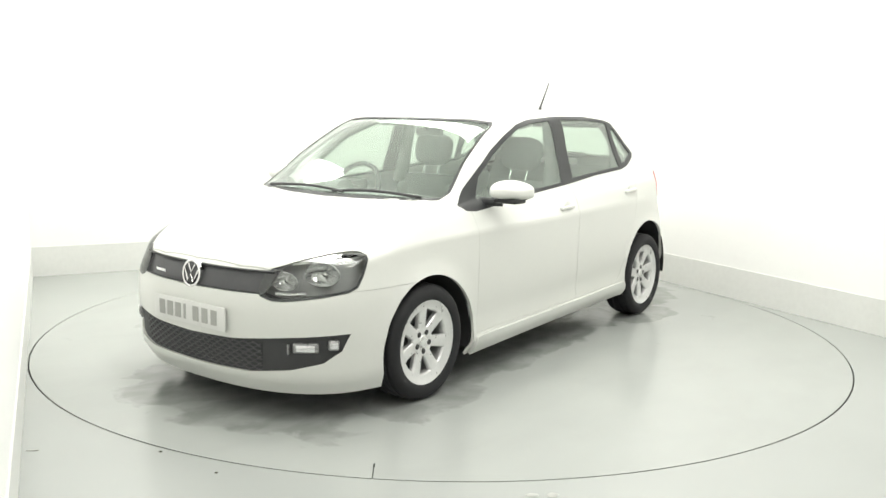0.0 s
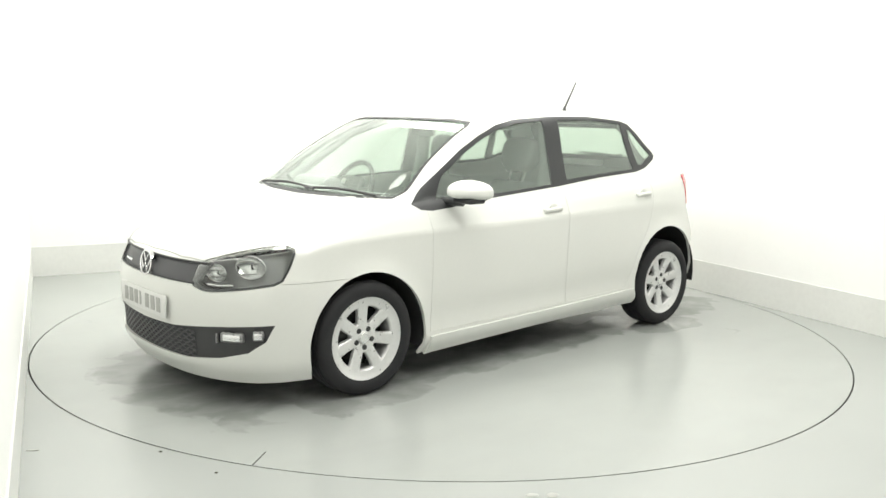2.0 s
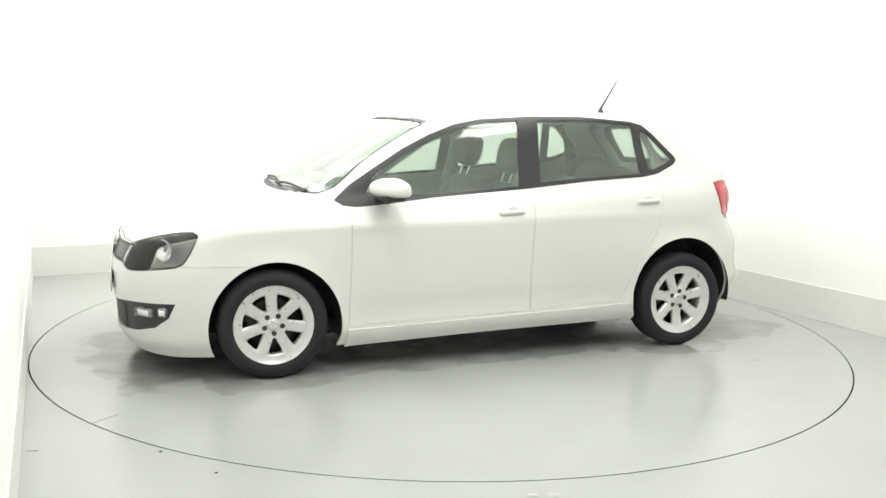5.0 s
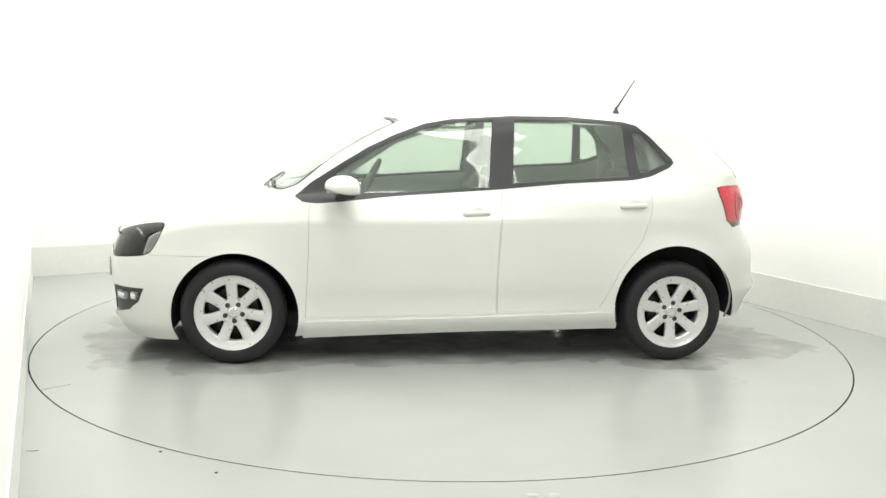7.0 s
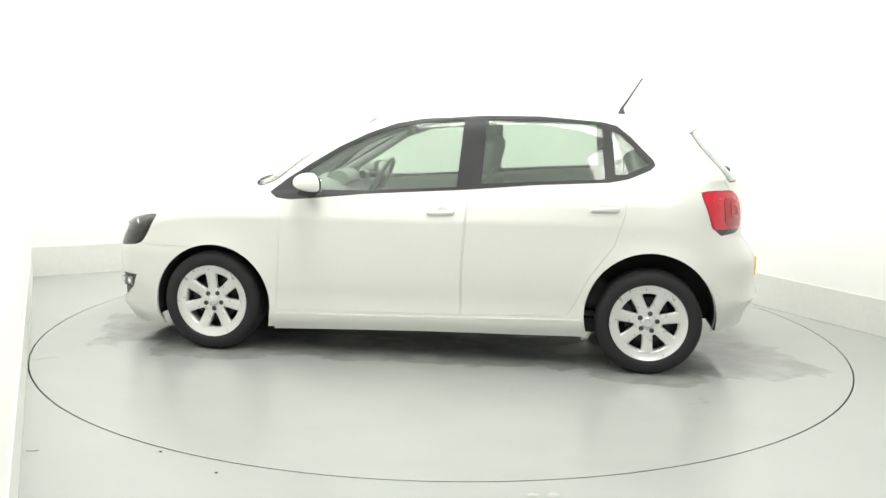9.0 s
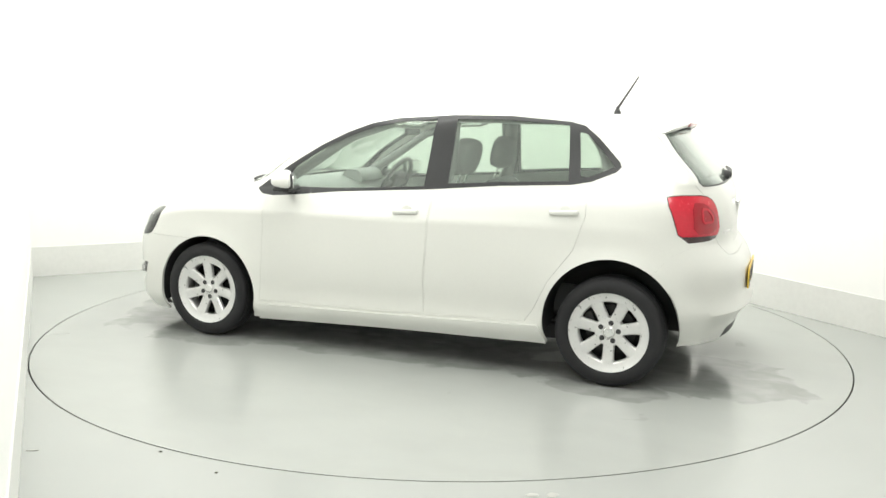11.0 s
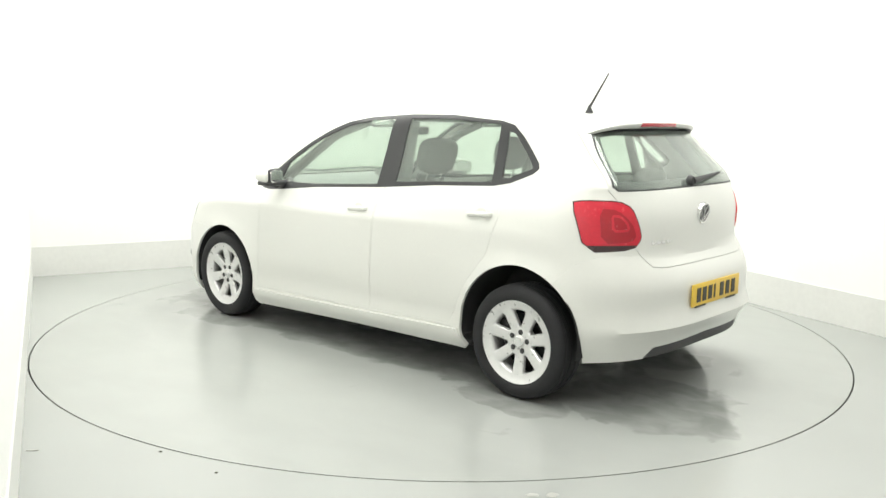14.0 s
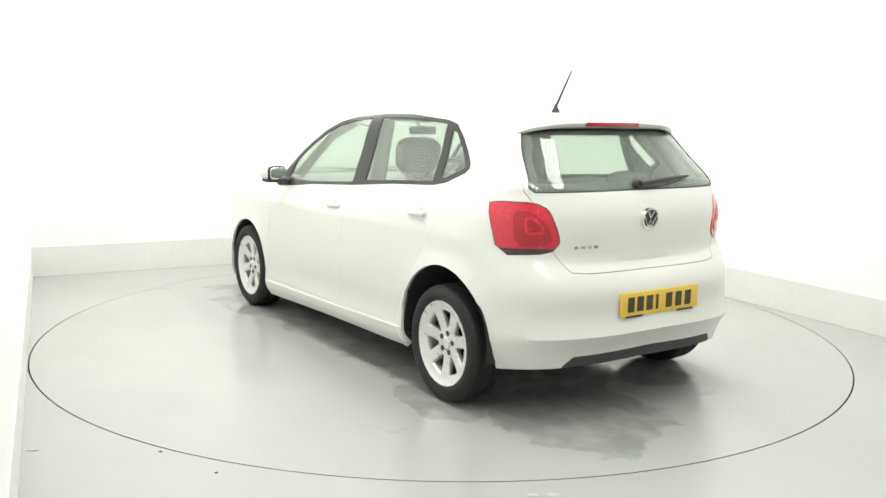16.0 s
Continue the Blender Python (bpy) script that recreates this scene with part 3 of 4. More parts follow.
def build_wheel(car, x, side, angle):
    """A seven-spoke alloy wheel with its tyre; the outer face looks along +y."""
    w = new("wheel")
    w.parent = car
    w.matrix_local = pose(x, side * 0.715, 0.286, 0, 0, 0 if side > 0 else 180)
    if "tyre" not in WHEEL_MESHES:
        WHEEL_MESHES["tyre"] = mesh_of(lathe([(0.2060, .082), (0.2120, .09), (0.2231, .096), (0.2444, .099), (0.2631, .094), (0.2768, .083), (0.2840, .068), (0.2840, .064), (0.2797, .062), (0.2797, .056), (0.2857, .054), (0.2870, .03), (0.2823, .028), (0.2823, .020), (0.2870, .018),
                                                           (0.2870, -.018), (0.2823, -.02), (0.2823, -.028), (0.2870, -.03), (0.2844, -.064), (0.2768, -.083), (0.2444, -.095), (0.2100, -.085), (0.2000, -.08)], 80), "tyre", 28)
        barrel = lathe([(.196, -.085), (.182, -.06), (.160, .03), (.158, .058), (.161, .066), (.166, .0705), (.186, .0745), (.1985, .0815), (.207, .0865), (.2125, .083), (.2125, .074), (.203, .06), (.203, -.085), (.196, -.085)], 80)
        hub = lathe([(0, .062), (.022, .062), (.03, .0605), (.034, .056), (.060, .0585), (.073, .056), (.078, .048), (.078, .02), (0, .02)], 56)
        WHEEL_MESHES["rim"] = mesh_of(join(barrel, hub), "rim", 30)
        bm = bmesh.new()
        rows = []
        for k in range(9):
            u = k / 8
            r = .066 + u * (.167 - .066)
            half = .028 + .003 * u + (.007 if k == 8 else .003 if k == 7 else 0)
            d = .056 + .014 * u ** 1.4
            row = []
            for a, b in ((-1, -.024), (-1, -.006), (-.82, 0), (-.3, .0015), (.3, .0015), (.82, 0), (1, -.006), (1, -.024)):
                row.append(bm.verts.new((a * half, d + b, r)))
            rows.append(row)
        for p, q in zip(rows, rows[1:]):
            for i in range(8):
                bm.faces.new((p[i], p[(i + 1) % 8], q[(i + 1) % 8], q[i]))
        bm.faces.new(rows[0])
        bm.faces.new(list(reversed(rows[-1])))
        WHEEL_MESHES["spoke"] = mesh_of(bm, "spoke", 40)
        WHEEL_MESHES["wheel_bolt"] = mesh_of(lathe([(0, .0606), (.008, .0606), (.0135, .0596), (.0135, .05), (0, .05)], 20), "wheel_bolt", 30)
        WHEEL_MESHES["centre_cap"] = mesh_of(lathe([(0, .0665), (.018, .0665), (.024, .066), (.0275, .0635), (.0275, .055), (0, .055)], 40), "centre_cap", 30)
        WHEEL_MESHES["brake_disc"] = mesh_of(lathe([(0, .012), (.07, .012), (.071, -.002), (.128, -.002), (.128, -.022), (0, -.022)], 56), "brake_disc", 30)
        WHEEL_MESHES["backing"] = mesh_of(lathe([(0, -.05), (.19, -.05), (.19, -.06), (0, -.06)], 48), "backing", 30)
        bm = box(.07, .05, .13, .012, 3, (0, 0, 0))
        WHEEL_MESHES["brake_caliper"] = mesh_of(bm, "brake_caliper", 30)
    part("tyre", WHEEL_MESHES["tyre"], RUBBER, w, "black rubber tyre")
    part("rim", WHEEL_MESHES["rim"], SILVER, w, "silver alloy rim")
    for k in range(7):
        part("spoke", WHEEL_MESHES["spoke"], SILVER, w, "", at=pose(0, 0, 0, 0, angle + k * 360 / 7, 0))
    for k in range(5):
        a = radians(angle + 90 + k * 72)
        part("wheel_bolt", WHEEL_MESHES["wheel_bolt"], BLACK_PLASTIC, w, "dark wheel bolt recess", at=pose(.049 * math.cos(a), 0, -.049 * math.sin(a)))
    part("centre_cap", WHEEL_MESHES["centre_cap"], CHROME, w, "round silver centre cap")
    part("brake_disc", WHEEL_MESHES["brake_disc"], DARK_METAL, w)
    part("backing", WHEEL_MESHES["backing"], UNDER, w)
    part("brake_caliper", WHEEL_MESHES["brake_caliper"], DARK_METAL, w, at=pose(.11, .0, .03, 0, 20, 0))
    return w


WHEEL_MESHES = {}


def cushion(sx, sy, sz, z):
    """A plump rounded pad."""
    bm = bmesh.new()
    bmesh.ops.create_uvsphere(bm, u_segments=28, v_segments=18, radius=1)
    for v in bm.verts:
        q = [math.copysign(abs(c) ** .62, c) for c in v.co]
        v.co = (q[0] * sx / 2, q[1] * sy / 2 * (1 + .06 * q[2]), q[2] * sz / 2 + z)
    return bm


def build_seat(car, x, y, recline):
    seat = new("front_seat")
    seat.parent = car
    seat.matrix_local = pose(x, y, .30)
    part("seat_cushion", box(.50, .50, .17, .06, 5, (0, 0, .06)), FABRIC, seat)
    back = join(box(.14, .47, .58, .06, 5, (0, 0, .29)), box(.10, .10, .46, .045, 4, (.05, .20, .27)), box(.10, .10, .46, .045, 4, (.05, -.20, .27)))
    part("backrest", back, FABRIC, seat, at=pose(-.23, 0, .12, 0, -recline, 0))
    head = cushion(.12, .28, .21, .105)
    part("headrest", head, FABRIC, seat, at=pose(-.385, 0, .735, 0, -recline + 6, 0))
    part("headrest_post", join(tube([(0, .06, 0), (0, .06, .10)], .006), tube([(0, -.06, 0), (0, -.06, .10)], .006)), CHROME, seat, at=pose(-.37, 0, .67, 0, -recline, 0))
    return seat


def build_interior(car):
    build_seat(car, .13, .35, 20)
    build_seat(car, .13, -.35, 20)
    bench = new("rear_bench")
    bench.parent = car
    bench.matrix_local = pose(-.78, 0, .30)
    part("seat_cushion", box(.50, 1.10, .18, .06, 5, (0, 0, .08)), FABRIC, bench)
    part("backrest", box(.16, .97, .62, .06, 5, (0, 0, .31)), FABRIC, bench, at=pose(-.26, 0, .14, 0, -20, 0))
    for y in (.36, -.36):
        part("headrest", cushion(.11, .27, .14, .07), FABRIC, bench, at=pose(-.47, y, .655, 0, -14, 0))
    prof = [(1.12, .62), (1.10, .91), (1.03, .945), (.90, .955), (.76, .93), (.66, .86), (.63, .75), (.72, .62)]
    dash = extrude_poly([(x, 0, z) for x, z in soften(prof, 2)], (0, 1, 0), -.66, .66)
    for v in dash.verts:
        v.co.y *= 1 - 0.5 * min(1, max(0, (v.co.x - .70) / .40))
    part("dashboard", dash, DASH, car, "grey dashboard")
    binn = extrude_poly([(x, 0, z) for x, z in soften([(.86, .90), (.80, .99), (.70, .985), (.66, .90)], 2)], (0, 1, 0), -.52, -.20)
    part("instrument_hood", binn, DASH, car)
    wheel = new("steering_wheel")
    wheel.parent = car
    wheel.matrix_local = pose(.50, -.36, .90, 0, 62, 0)
    a = [2 * math.pi * k / 40 for k in range(41)]
    part("steering_rim", tube([(.183 * math.cos(t), .183 * math.sin(t), 0) for t in a], .016, 12), BLACK_PLASTIC, wheel)
    part("steering_hub", join(box(.16, .16, .05, .02, 3), box(.04, .34, .02, .006, 2), box(.17, .05, .02, .006, 2, (.085, 0, 0))), BLACK_PLASTIC, wheel)
    part("cabin_floor", box(2.0, 1.20, .03, 0, 1, (-.2, 0, .262)), DASH, car)
    part("parcel_shelf", box(.44, 1.10, .02, .006, 2, (-1.42, 0, .985)), DASH, car, "grey parcel shelf")
    part("rear_view_mirror", join(box(.03, .20, .052, .012, 3, (.22, 0, 1.268)), tube([(.24, 0, 1.28), (.31, 0, 1.335)], .008)), BLACK_PLASTIC, car, "black interior mirror")
    for s in (1, -1):
        part("a_pillar_trim", tube([(.80, s * .60, .955), (.56, s * .592, 1.105), (.36, s * .570, 1.235), (.10, s * .535, 1.325)], [.034, .028, .026, .024], 12), DASH, car)
        part("b_pillar_trim", tube([(-.22, s * .60, .90), (-.26, s * .585, 1.10), (-.27, s * .545, 1.34)], [.05, .042, .04], 12), DASH, car)
        part("c_pillar_trim", tube([(-1.20, s * .60, .95), (-1.18, s * .575, 1.08), (-1.04, s * .525, 1.33)], [.06, .05, .04], 12), DASH, car)
        part("d_pillar_trim", tube([(-1.56, s * .57, 1.02), (-1.31, s * .49, 1.30)], [.045, .04], 12), DASH, car)
        part("grab_handle", tube([(.12, s * .535, 1.32), (.08, s * .50, 1.30), (-.06, s * .50, 1.305), (-.10, s * .535, 1.325)], .009), LINING, car)


def build_car():
    from_skin = skin(0.0, 0.016)
    pane_skin = skin(0.004, 0.005)
    lens_skin = skin(0.001, 0.004)
    deep_skin = skin(0.014, 0.010)
    liner_skin = skin(0.0, 0.006, True)
    proud_skin = skin(-0.004, 0.012)
    prouder_skin = skin(-0.007, 0.012)
    rim_skin = skin(-0.010, 0.012)
    border_skin = skin(0.013, 0.003)
    car = new("car")
    tagged(car, "white five-door hatchback car with silver alloy wheels on the turntable", "car")

    # one vertical probe tells where the outer surface lies
    bm = bmesh.new()
    bm.from_mesh(from_skin)
    from mathutils.bvhtree import BVHTree
    tree = BVHTree.FromBMesh(bm)
    bm.free()

    def meet(origin, direction):
        return tree.ray_cast(Vector(origin), Vector(direction).normalized())[0]

    dlo, panes = side_prism(DLO), [side_prism(o) for o in (FRONT_PANE, REAR_PANE, QUARTER_PANE)]
    arches = [arch_cutter(*a) for a in ARCHES]
    doors = [(side_prism(o), side_prism(grow(o, -.0015))) for o in (FRONT_DOOR, REAR_DOOR)]
    screen, screen_seal = prism(WINDSCREEN, 0, .15, 1.5), prism(grow(WINDSCREEN, .010), 0, .15, 1.5)
    rear, rear_seal = prism([(-y, z) for y, z in REAR_GLASS], 180, 1.2, 2.2), prism([(-y, z) for y, z in grow(REAR_GLASS, .007)], 180, 1.2, 2.2)
    rear_hole = prism([(-y, z) for y, z in both([(0, 1.292), (.40, 1.292), (.470, 1.284), (.508, 1.21), (.562, 1.082), (0, 1.084)])], 180, 1.2, 2.2)
    gate = prism([(-y, z) for y, z in TAILGATE], 180, 1.358, 2.3)
    gate_in = prism([(-y, z) for y, z in grow(TAILGATE, -.003)], 180, 1.361, 2.3)
    bonnet = top_prism(BONNET, .55, 1.2)
    bonnet_half = [(x - .004 if x > 1.2 and y < .6 else x + (.004 if x < 1.2 else 0), max(0, y - .005) if y else 0) for x, y in BONNET]
    bonnet_in = top_prism(bonnet_half, .55, 1.2)
    cowl = top_prism(COWL, .85, 1.2)
    up, low, dif = prism(UPPER_GRILLE, 0, 1.5, 2.3), prism(LOWER_GRILLE, 0, 1.45, 2.3), prism([(-y, z) for y, z in DIFFUSER], 180, 1.3, 2.3)
    hl = soften(flat(HEADLAMP, 45), 1)
    hl_big = grow(hl, .003)
    tl = soften(flat(TAILLAMP, 135), 1)
    head, head_big = prism(hl, 45, 1.2, 2.4), prism(hl_big, 45, 1.2, 2.4)
    tail = prism(tl, 135, 1.2, 2.4)
    tail_small = prism(grow(tl, -.005), 135, 1.2, 2.4)
    tail_inner = prism(soften(flat(TAILLAMP_INNER, 135), 1), 135, 1.2, 2.4)
    inner_line = soften(flat(TAILLAMP_INNER, 135), 1)
    cu, cz = sum(q[0] for q in inner_line) / len(inner_line), sum(q[1] for q in inner_line) / len(inner_line)
    core_line = [(cu + .004 + (u - cu) * .52, cz + .016 + (z - cz) * .52) for u, z in inner_line]
    tail_core, tail_core_hole = prism(core_line, 135, 1.2, 2.4), prism(grow(core_line, -.012), 135, 1.2, 2.4)
    tail_foot = temp(box(2, 2, .4, centre=(-1.6, .6, .597)))
    nose = temp(box(1.6, 2.2, .9, centre=(2.1, 0, .150)))
    nose_in = temp(box(1.6, 2.2, .9, centre=(2.1, 0, .1482)))
    tail_box = prism([(1.40, .555), (1.52, .70), (1.62, .747), (2.3, .747), (2.3, -.2), (1.40, -.2)], 90, -1.2, 1.2)
    tail_box_in = prism(grow([(1.40, .555), (1.52, .70), (1.62, .747), (2.3, .747), (2.3, -.2), (1.40, -.2)], -.0004), 90, -1.2, 1.2)
    bpy.context.view_layer.update()

    heads, tails, dlos = pair(head_big), pair(tail), pair(dlo)
    all_arches = [c for a in arches for c in pair(a)]
    body = carve(from_skin, drop=dlos + all_arches + [c for d, _ in doors for c in pair(d)] + [screen_seal, cowl, gate, bonnet, nose, tail_box, up] + heads + tails)
    shell = part("body_shell", body, PAINT, car, "white painted body shell")

    part("bonnet", carve(from_skin, [bonnet_in], heads + [up]), PAINT, car, "white bonnet")
    bumper = part("front_bumper", carve(from_skin, [nose_in], all_arches + heads + [up, low]), PAINT, car, "white front bumper")
    rear_bumper = part("rear_bumper", carve(from_skin, [tail_box_in], all_arches + tails + [gate, dif]), PAINT, car, "white rear bumper")
    tailgate = part("tailgate", carve(from_skin, [gate_in], [rear_seal] + tails), PAINT, car, "white tailgate")
    part("cowl_panel", carve(from_skin, [cowl], [screen]), BLACK_PLASTIC, car, "black plastic scuttle panel")
    ws = part("windscreen", carve(pane_skin, [screen]), GLASS, car, "green-tinted windscreen")
    part("windscreen_seal", carve(from_skin, [screen_seal], [screen, cowl]), BLACK_TRIM, car, "black windscreen seal")
    rg = part("rear_window", carve(pane_skin, [rear]), GLASS, tailgate, "green-tinted rear window")
    part("window_seal", carve(from_skin, [rear_seal], [rear]), BLACK_TRIM, tailgate)
    part("glass_border", carve(border_skin, [rear], [rear_hole]), BLACK_TRIM, rg, "black printed border of the rear window")
    part("diffuser", carve(pane_skin, [dif]), BLACK_PLASTIC, rear_bumper, "black lower bumper strip")
    glasses = [ws, rg]

    door_meshes = [carve(from_skin, [d], [dlo] + arches) for _, d in doors]
    trim = carve(from_skin, [dlo], panes)
    pane_meshes = [carve(pane_skin, [c]) for c in panes]
    handle = join(box(.150, .018, .025, .009, 3, (0, .010, 0)), box(.03, .024, .022, .006, 2, (.062, .001, 0)), box(.03, .024, .022, .006, 2, (-.062, .001, 0)))
    handle_mesh = mesh_of(handle, "door_handle", 35)
    cup_mesh = mesh_of(lathe([(0, .002), (.028, .002), (.036, .0005), (.036, -.004), (0, -.004)], 32), "handle_recess", 30)
    for s in (1, -1):
        f = (lambda m: m) if s > 0 else mirrored
        for k, (name, hx, hz) in enumerate((("front_door", -.09, .845), ("rear_door", -.975, .892))):
            d = part(name, f(door_meshes[k]), PAINT, car, "white " + name.replace("_", " "))
            pane = part("door_window", f(pane_meshes[k]), GLASS, d, "green-tinted door window")
            glasses.append(pane)
            at = meet((hx, s * 2, hz), (0, -s, 0))
            turn = 0 if s > 0 else 180
            part("door_handle", handle_mesh, PAINT, d, "white door handle", at=pose(at.x, at.y, at.z, 0, 3 if s > 0 else -3, turn))
            part("handle_recess", cup_mesh, PAINT, d, at=pose(at.x - .01, at.y + s * .0015, at.z, 0, 0, turn))
        part("side_window_trim", f(trim), BLACK_TRIM, car, "black window surround and pillars")
        q = part("quarter_window", f(pane_meshes[2]), GLASS, car, "small rear quarter window")
        glasses.append(q)
    for g in glasses:
        g.visible_shadow = False

    # lining behind the panels: dark outside gaps, grey cabin
    wide_arches = [c for x, z, r in ARCHES for c in pair(arch_cutter(x, z, r + .03, .3))]
    roof_box = temp(box(1.75, 2.4, .4, centre=(-.60, 0, 1.535)))
    cards = temp(box(2.50, 2.4, .56, centre=(-.455, 0, .63)))
    engine = temp(box(1.2, 2.4, .90, centre=(1.705, 0, .37)))
    bpy.context.view_layer.update()
    part("roof_lining", carve(liner_skin, [roof_box]), LINING, car, "light grey roof lining")
    part("door_lining", carve(liner_skin, [cards], wide_arches, least=.4), LINING, car, "light grey door lining")
    part("engine_bay_lining", carve(liner_skin, [engine], wide_arches + heads + [screen, cowl], least=.4), GAP, car)
    part("tail_lining", carve(liner_skin, [tail_box], wide_arches, least=.4), PAINT, car)

    # lamps
    for s in (1, -1):
        f = (lambda m: m) if s > 0 else mirrored
        h = part("headlight", f(carve(lens_skin, [head])), CLEAR, car, "clear headlight with a smoked grey surround")
        h.visible_shadow = False
        shell_in = carve(lens_skin, [head_big])
        shell_in.transform(Matrix.Translation((-.088, -.052, 0)))
        part("lamp_housing", f(shell_in), LAMP_LINER, h, "grey lamp housing")
        band = prism(grow(hl, -.009), 45, 1.2, 2.4)
        bpy.context.view_layer.update()
        part("lamp_bezel", f(carve(skin(.006, .006), [head], [band])), GRILLE_GREY, h, "dark grey lamp bezel")
        for (by, bz, r, turn, back) in ((.632, .668, .056, 30, .034), (.500, .636, .044, 20, .030)):
            hit = meet((3, by * s, bz), (-1, 0, 0))
            bx, by = hit.x - back * math.cos(radians(turn)), by - back * math.sin(radians(turn))
            bowl = lathe([(r, 0), (r * .96, -.006), (r * .7, -.028), (r * .35, -.042), (0, -.045)], 40, "X")
            bmesh.ops.solidify(bowl, geom=list(bowl.faces), thickness=.003)
            part("reflector", bowl, LAMP_REFLECTOR, h, "bright oval reflector", at=pose(bx, by * s, bz, 0, 0, turn * s) @ Matrix.Diagonal((1, 1.45, 1, 1)))
            part("bulb", lathe([(0, .012), (.011, .009), (.014, 0), (.011, -.02), (0, -.02)], 20, "X"), CHROME, h, at=pose(bx - .018, by * s, bz, 0, 0, turn * s))
        part("indicator_strip", tube([(meet((3, y * s, z), (-1, 0, 0)).x - .03, y * s, z) for y, z in ((.47, .585), (.53, .582), (.59, .588))], .009), LAMP_REFLECTOR, h)
        t = part("tail_lamp", f(carve(from_skin, [tail])), SMOKED, car, "red tail lamp with a smoked lower strip")
        part("red_lens", f(carve(proud_skin, [tail_small], [tail_foot])), RED, t, "bright red lamp lens")
        part("inner_lens", f(carve(prouder_skin, [tail_inner])), DEEP_RED, t, "deep red inner lamp lens")
        part("lamp_core", f(carve(rim_skin, [tail_core], [tail_core_hole])), RED, t, "red square rim of the lamp's core")

    # grilles
    g = part("upper_grille", carve(deep_skin, [up]), GRILLE_GREY, car, "dark grey upper grille panel")
    strip = []
    for y in np.linspace(-.46, .46, 24):
        q = meet((3, y, .672), (-1, 0, 0))
        strip.append((q.x - .004, y, .676 + .004 * abs(y)))
    part("grille_edge", tube(strip, .006, 8), BLACK_TRIM, g, "black grille edge")
    strip = [(meet((3, y, .582), (-1, 0, 0)).x - .006, y, .585) for y in np.linspace(-.42, .42, 24)]
    part("grille_edge", tube(strip, .004, 8), BLACK_TRIM, g)
    lg = part("lower_grille", carve(deep_skin, [low]), BLACK_PLASTIC, car, "black lower grille with a honeycomb mesh")
    bars = []
    for k in range(9):
        line = []
        for y in np.linspace(-.415, .415, 100):
            z = .234 + .0146 * k + .004 * (y / .4) ** 2 + .0046 * math.sin(2 * math.pi * (y / .052 + .5 * k))
            q = meet((3, y, z), (-1, 0, 0))
            line.append((q.x - .010, y, z))
        bars.append(tube(line, .0034, 6))
    part("grille_mesh", join(*bars), GRILLE_GREY, lg, "wavy plastic grille mesh")
    for s in (1, -1):
        for (y, w, name) in ((.605, .115, "fog_lamp"), (.695, .05, "indicator_lamp")):
            q = meet((3, y * s, .348), (-1, 0, 0))
            turn = s * (36 if y < .65 else 52)
            at = pose(q.x - .012, q.y, .350 + (.012 if y > .65 else 0), 0, 0, turn)
            fog = part(name, box(.03, w, .046, .010, 3), LAMP_HOUSING, car, "clear fog lamp", at=at)
            part("lamp_glass", box(.006, w * .74, .030, .003, 2, (.014, 0, 0)), LAMP_REFLECTOR, fog)
        q = meet((3, .54 * s, .34), (-1, 0, 0))
        part("lamp_divider", box(.02, .010, .046, .004, 2), LAMP_HOUSING, lg, at=pose(q.x - .008, q.y, .342, 0, 0, s * 30))

    # badges and plates
    def badge(x, y, z, r, tilt, holder):
        b = part("badge", lathe([(r * .80, .004), (r * .82, .009), (r * .92, .011), (r, .008), (r, -.01), (r * .80, -.01), (r * .80, .004)], 48, "X"), CHROME, holder, "round chrome badge", at=pose(x, y, z, 0, tilt, 0 if x > 0 else 180))
        part("badge_plate", lathe([(0, .003), (r * .81, .003), (r * .81, -.01), (0, -.01)], 40, "X"), GRILLE_GREY, b)
        for pts in (((-.36, .66), (0, .08), (.36, .66)), ((-.70, .30), (-.33, -.62), (0, -.04), (.33, -.62), (.70, .30))):
            part("badge_stroke", tube([(.006, u * r, v * r) for u, v in pts], r * .085, 6), CHROME, b)
    q = meet((3, 0, .630), (-1, 0, 0))
    badge(q.x - .002, 0, .630, .066, -8, car)
    q = meet((-3, 0, .915), (1, 0, 0))
    badge(q.x - .005, 0, .915, .054, 8, car)

    def plate(x, z, mat, bar, holder, label, tilt, back):
        pl = part("number_plate", box(.008, .52, .111, .003, 2), mat, holder, label, at=pose(x, 0, z, 0, tilt, 180 if back else 0))
        for k, y in enumerate((-.195, -.135, -.075, -.025, .055, .120, .185)):
            w = .016 if k == 3 else .042
            part("plate_bar", box(.003, w, .070, .001, 1), bar, pl, at=pose(.005, y, 0))
        return pl
    plate(meet((3, 0, .44), (-1, 0, 0)).x + .004, .450, WHITE_PLATE, GREY_BAR, car, "white number plate", 0, False)
    rp = plate(meet((-3, 0, .535), (1, 0, 0)).x - .006, .537, YELLOW, PLATE_BAR, car, "yellow number plate", 0, True)
    for y in (-.17, .17):
        part("plate_fixing", box(.008, .11, .010, .002, 1), PLATE_BAR, rp, at=pose(.002, y, -.056))
    for k, y in enumerate((.43, .395, .36, .325)):
        q = meet((-3, y, .80), (1, 0, 0))
        part("lettering_bar", box(.003, .024, .015, .001, 1), CHROME, tailgate, at=pose(q.x - .001, q.y, q.z, 0, 0, -14))
    q = meet((3, -.27, .612), (-1, 0, 0))
    part("lettering_bar", box(.004, .09, .014, .001, 1), CHROME, g, at=pose(q.x - .012, q.y, q.z, 0, 0, -8))

    # roof spoiler, brake lamp, rear wiper, aerial
    sp = bmesh.new()
    sections = []
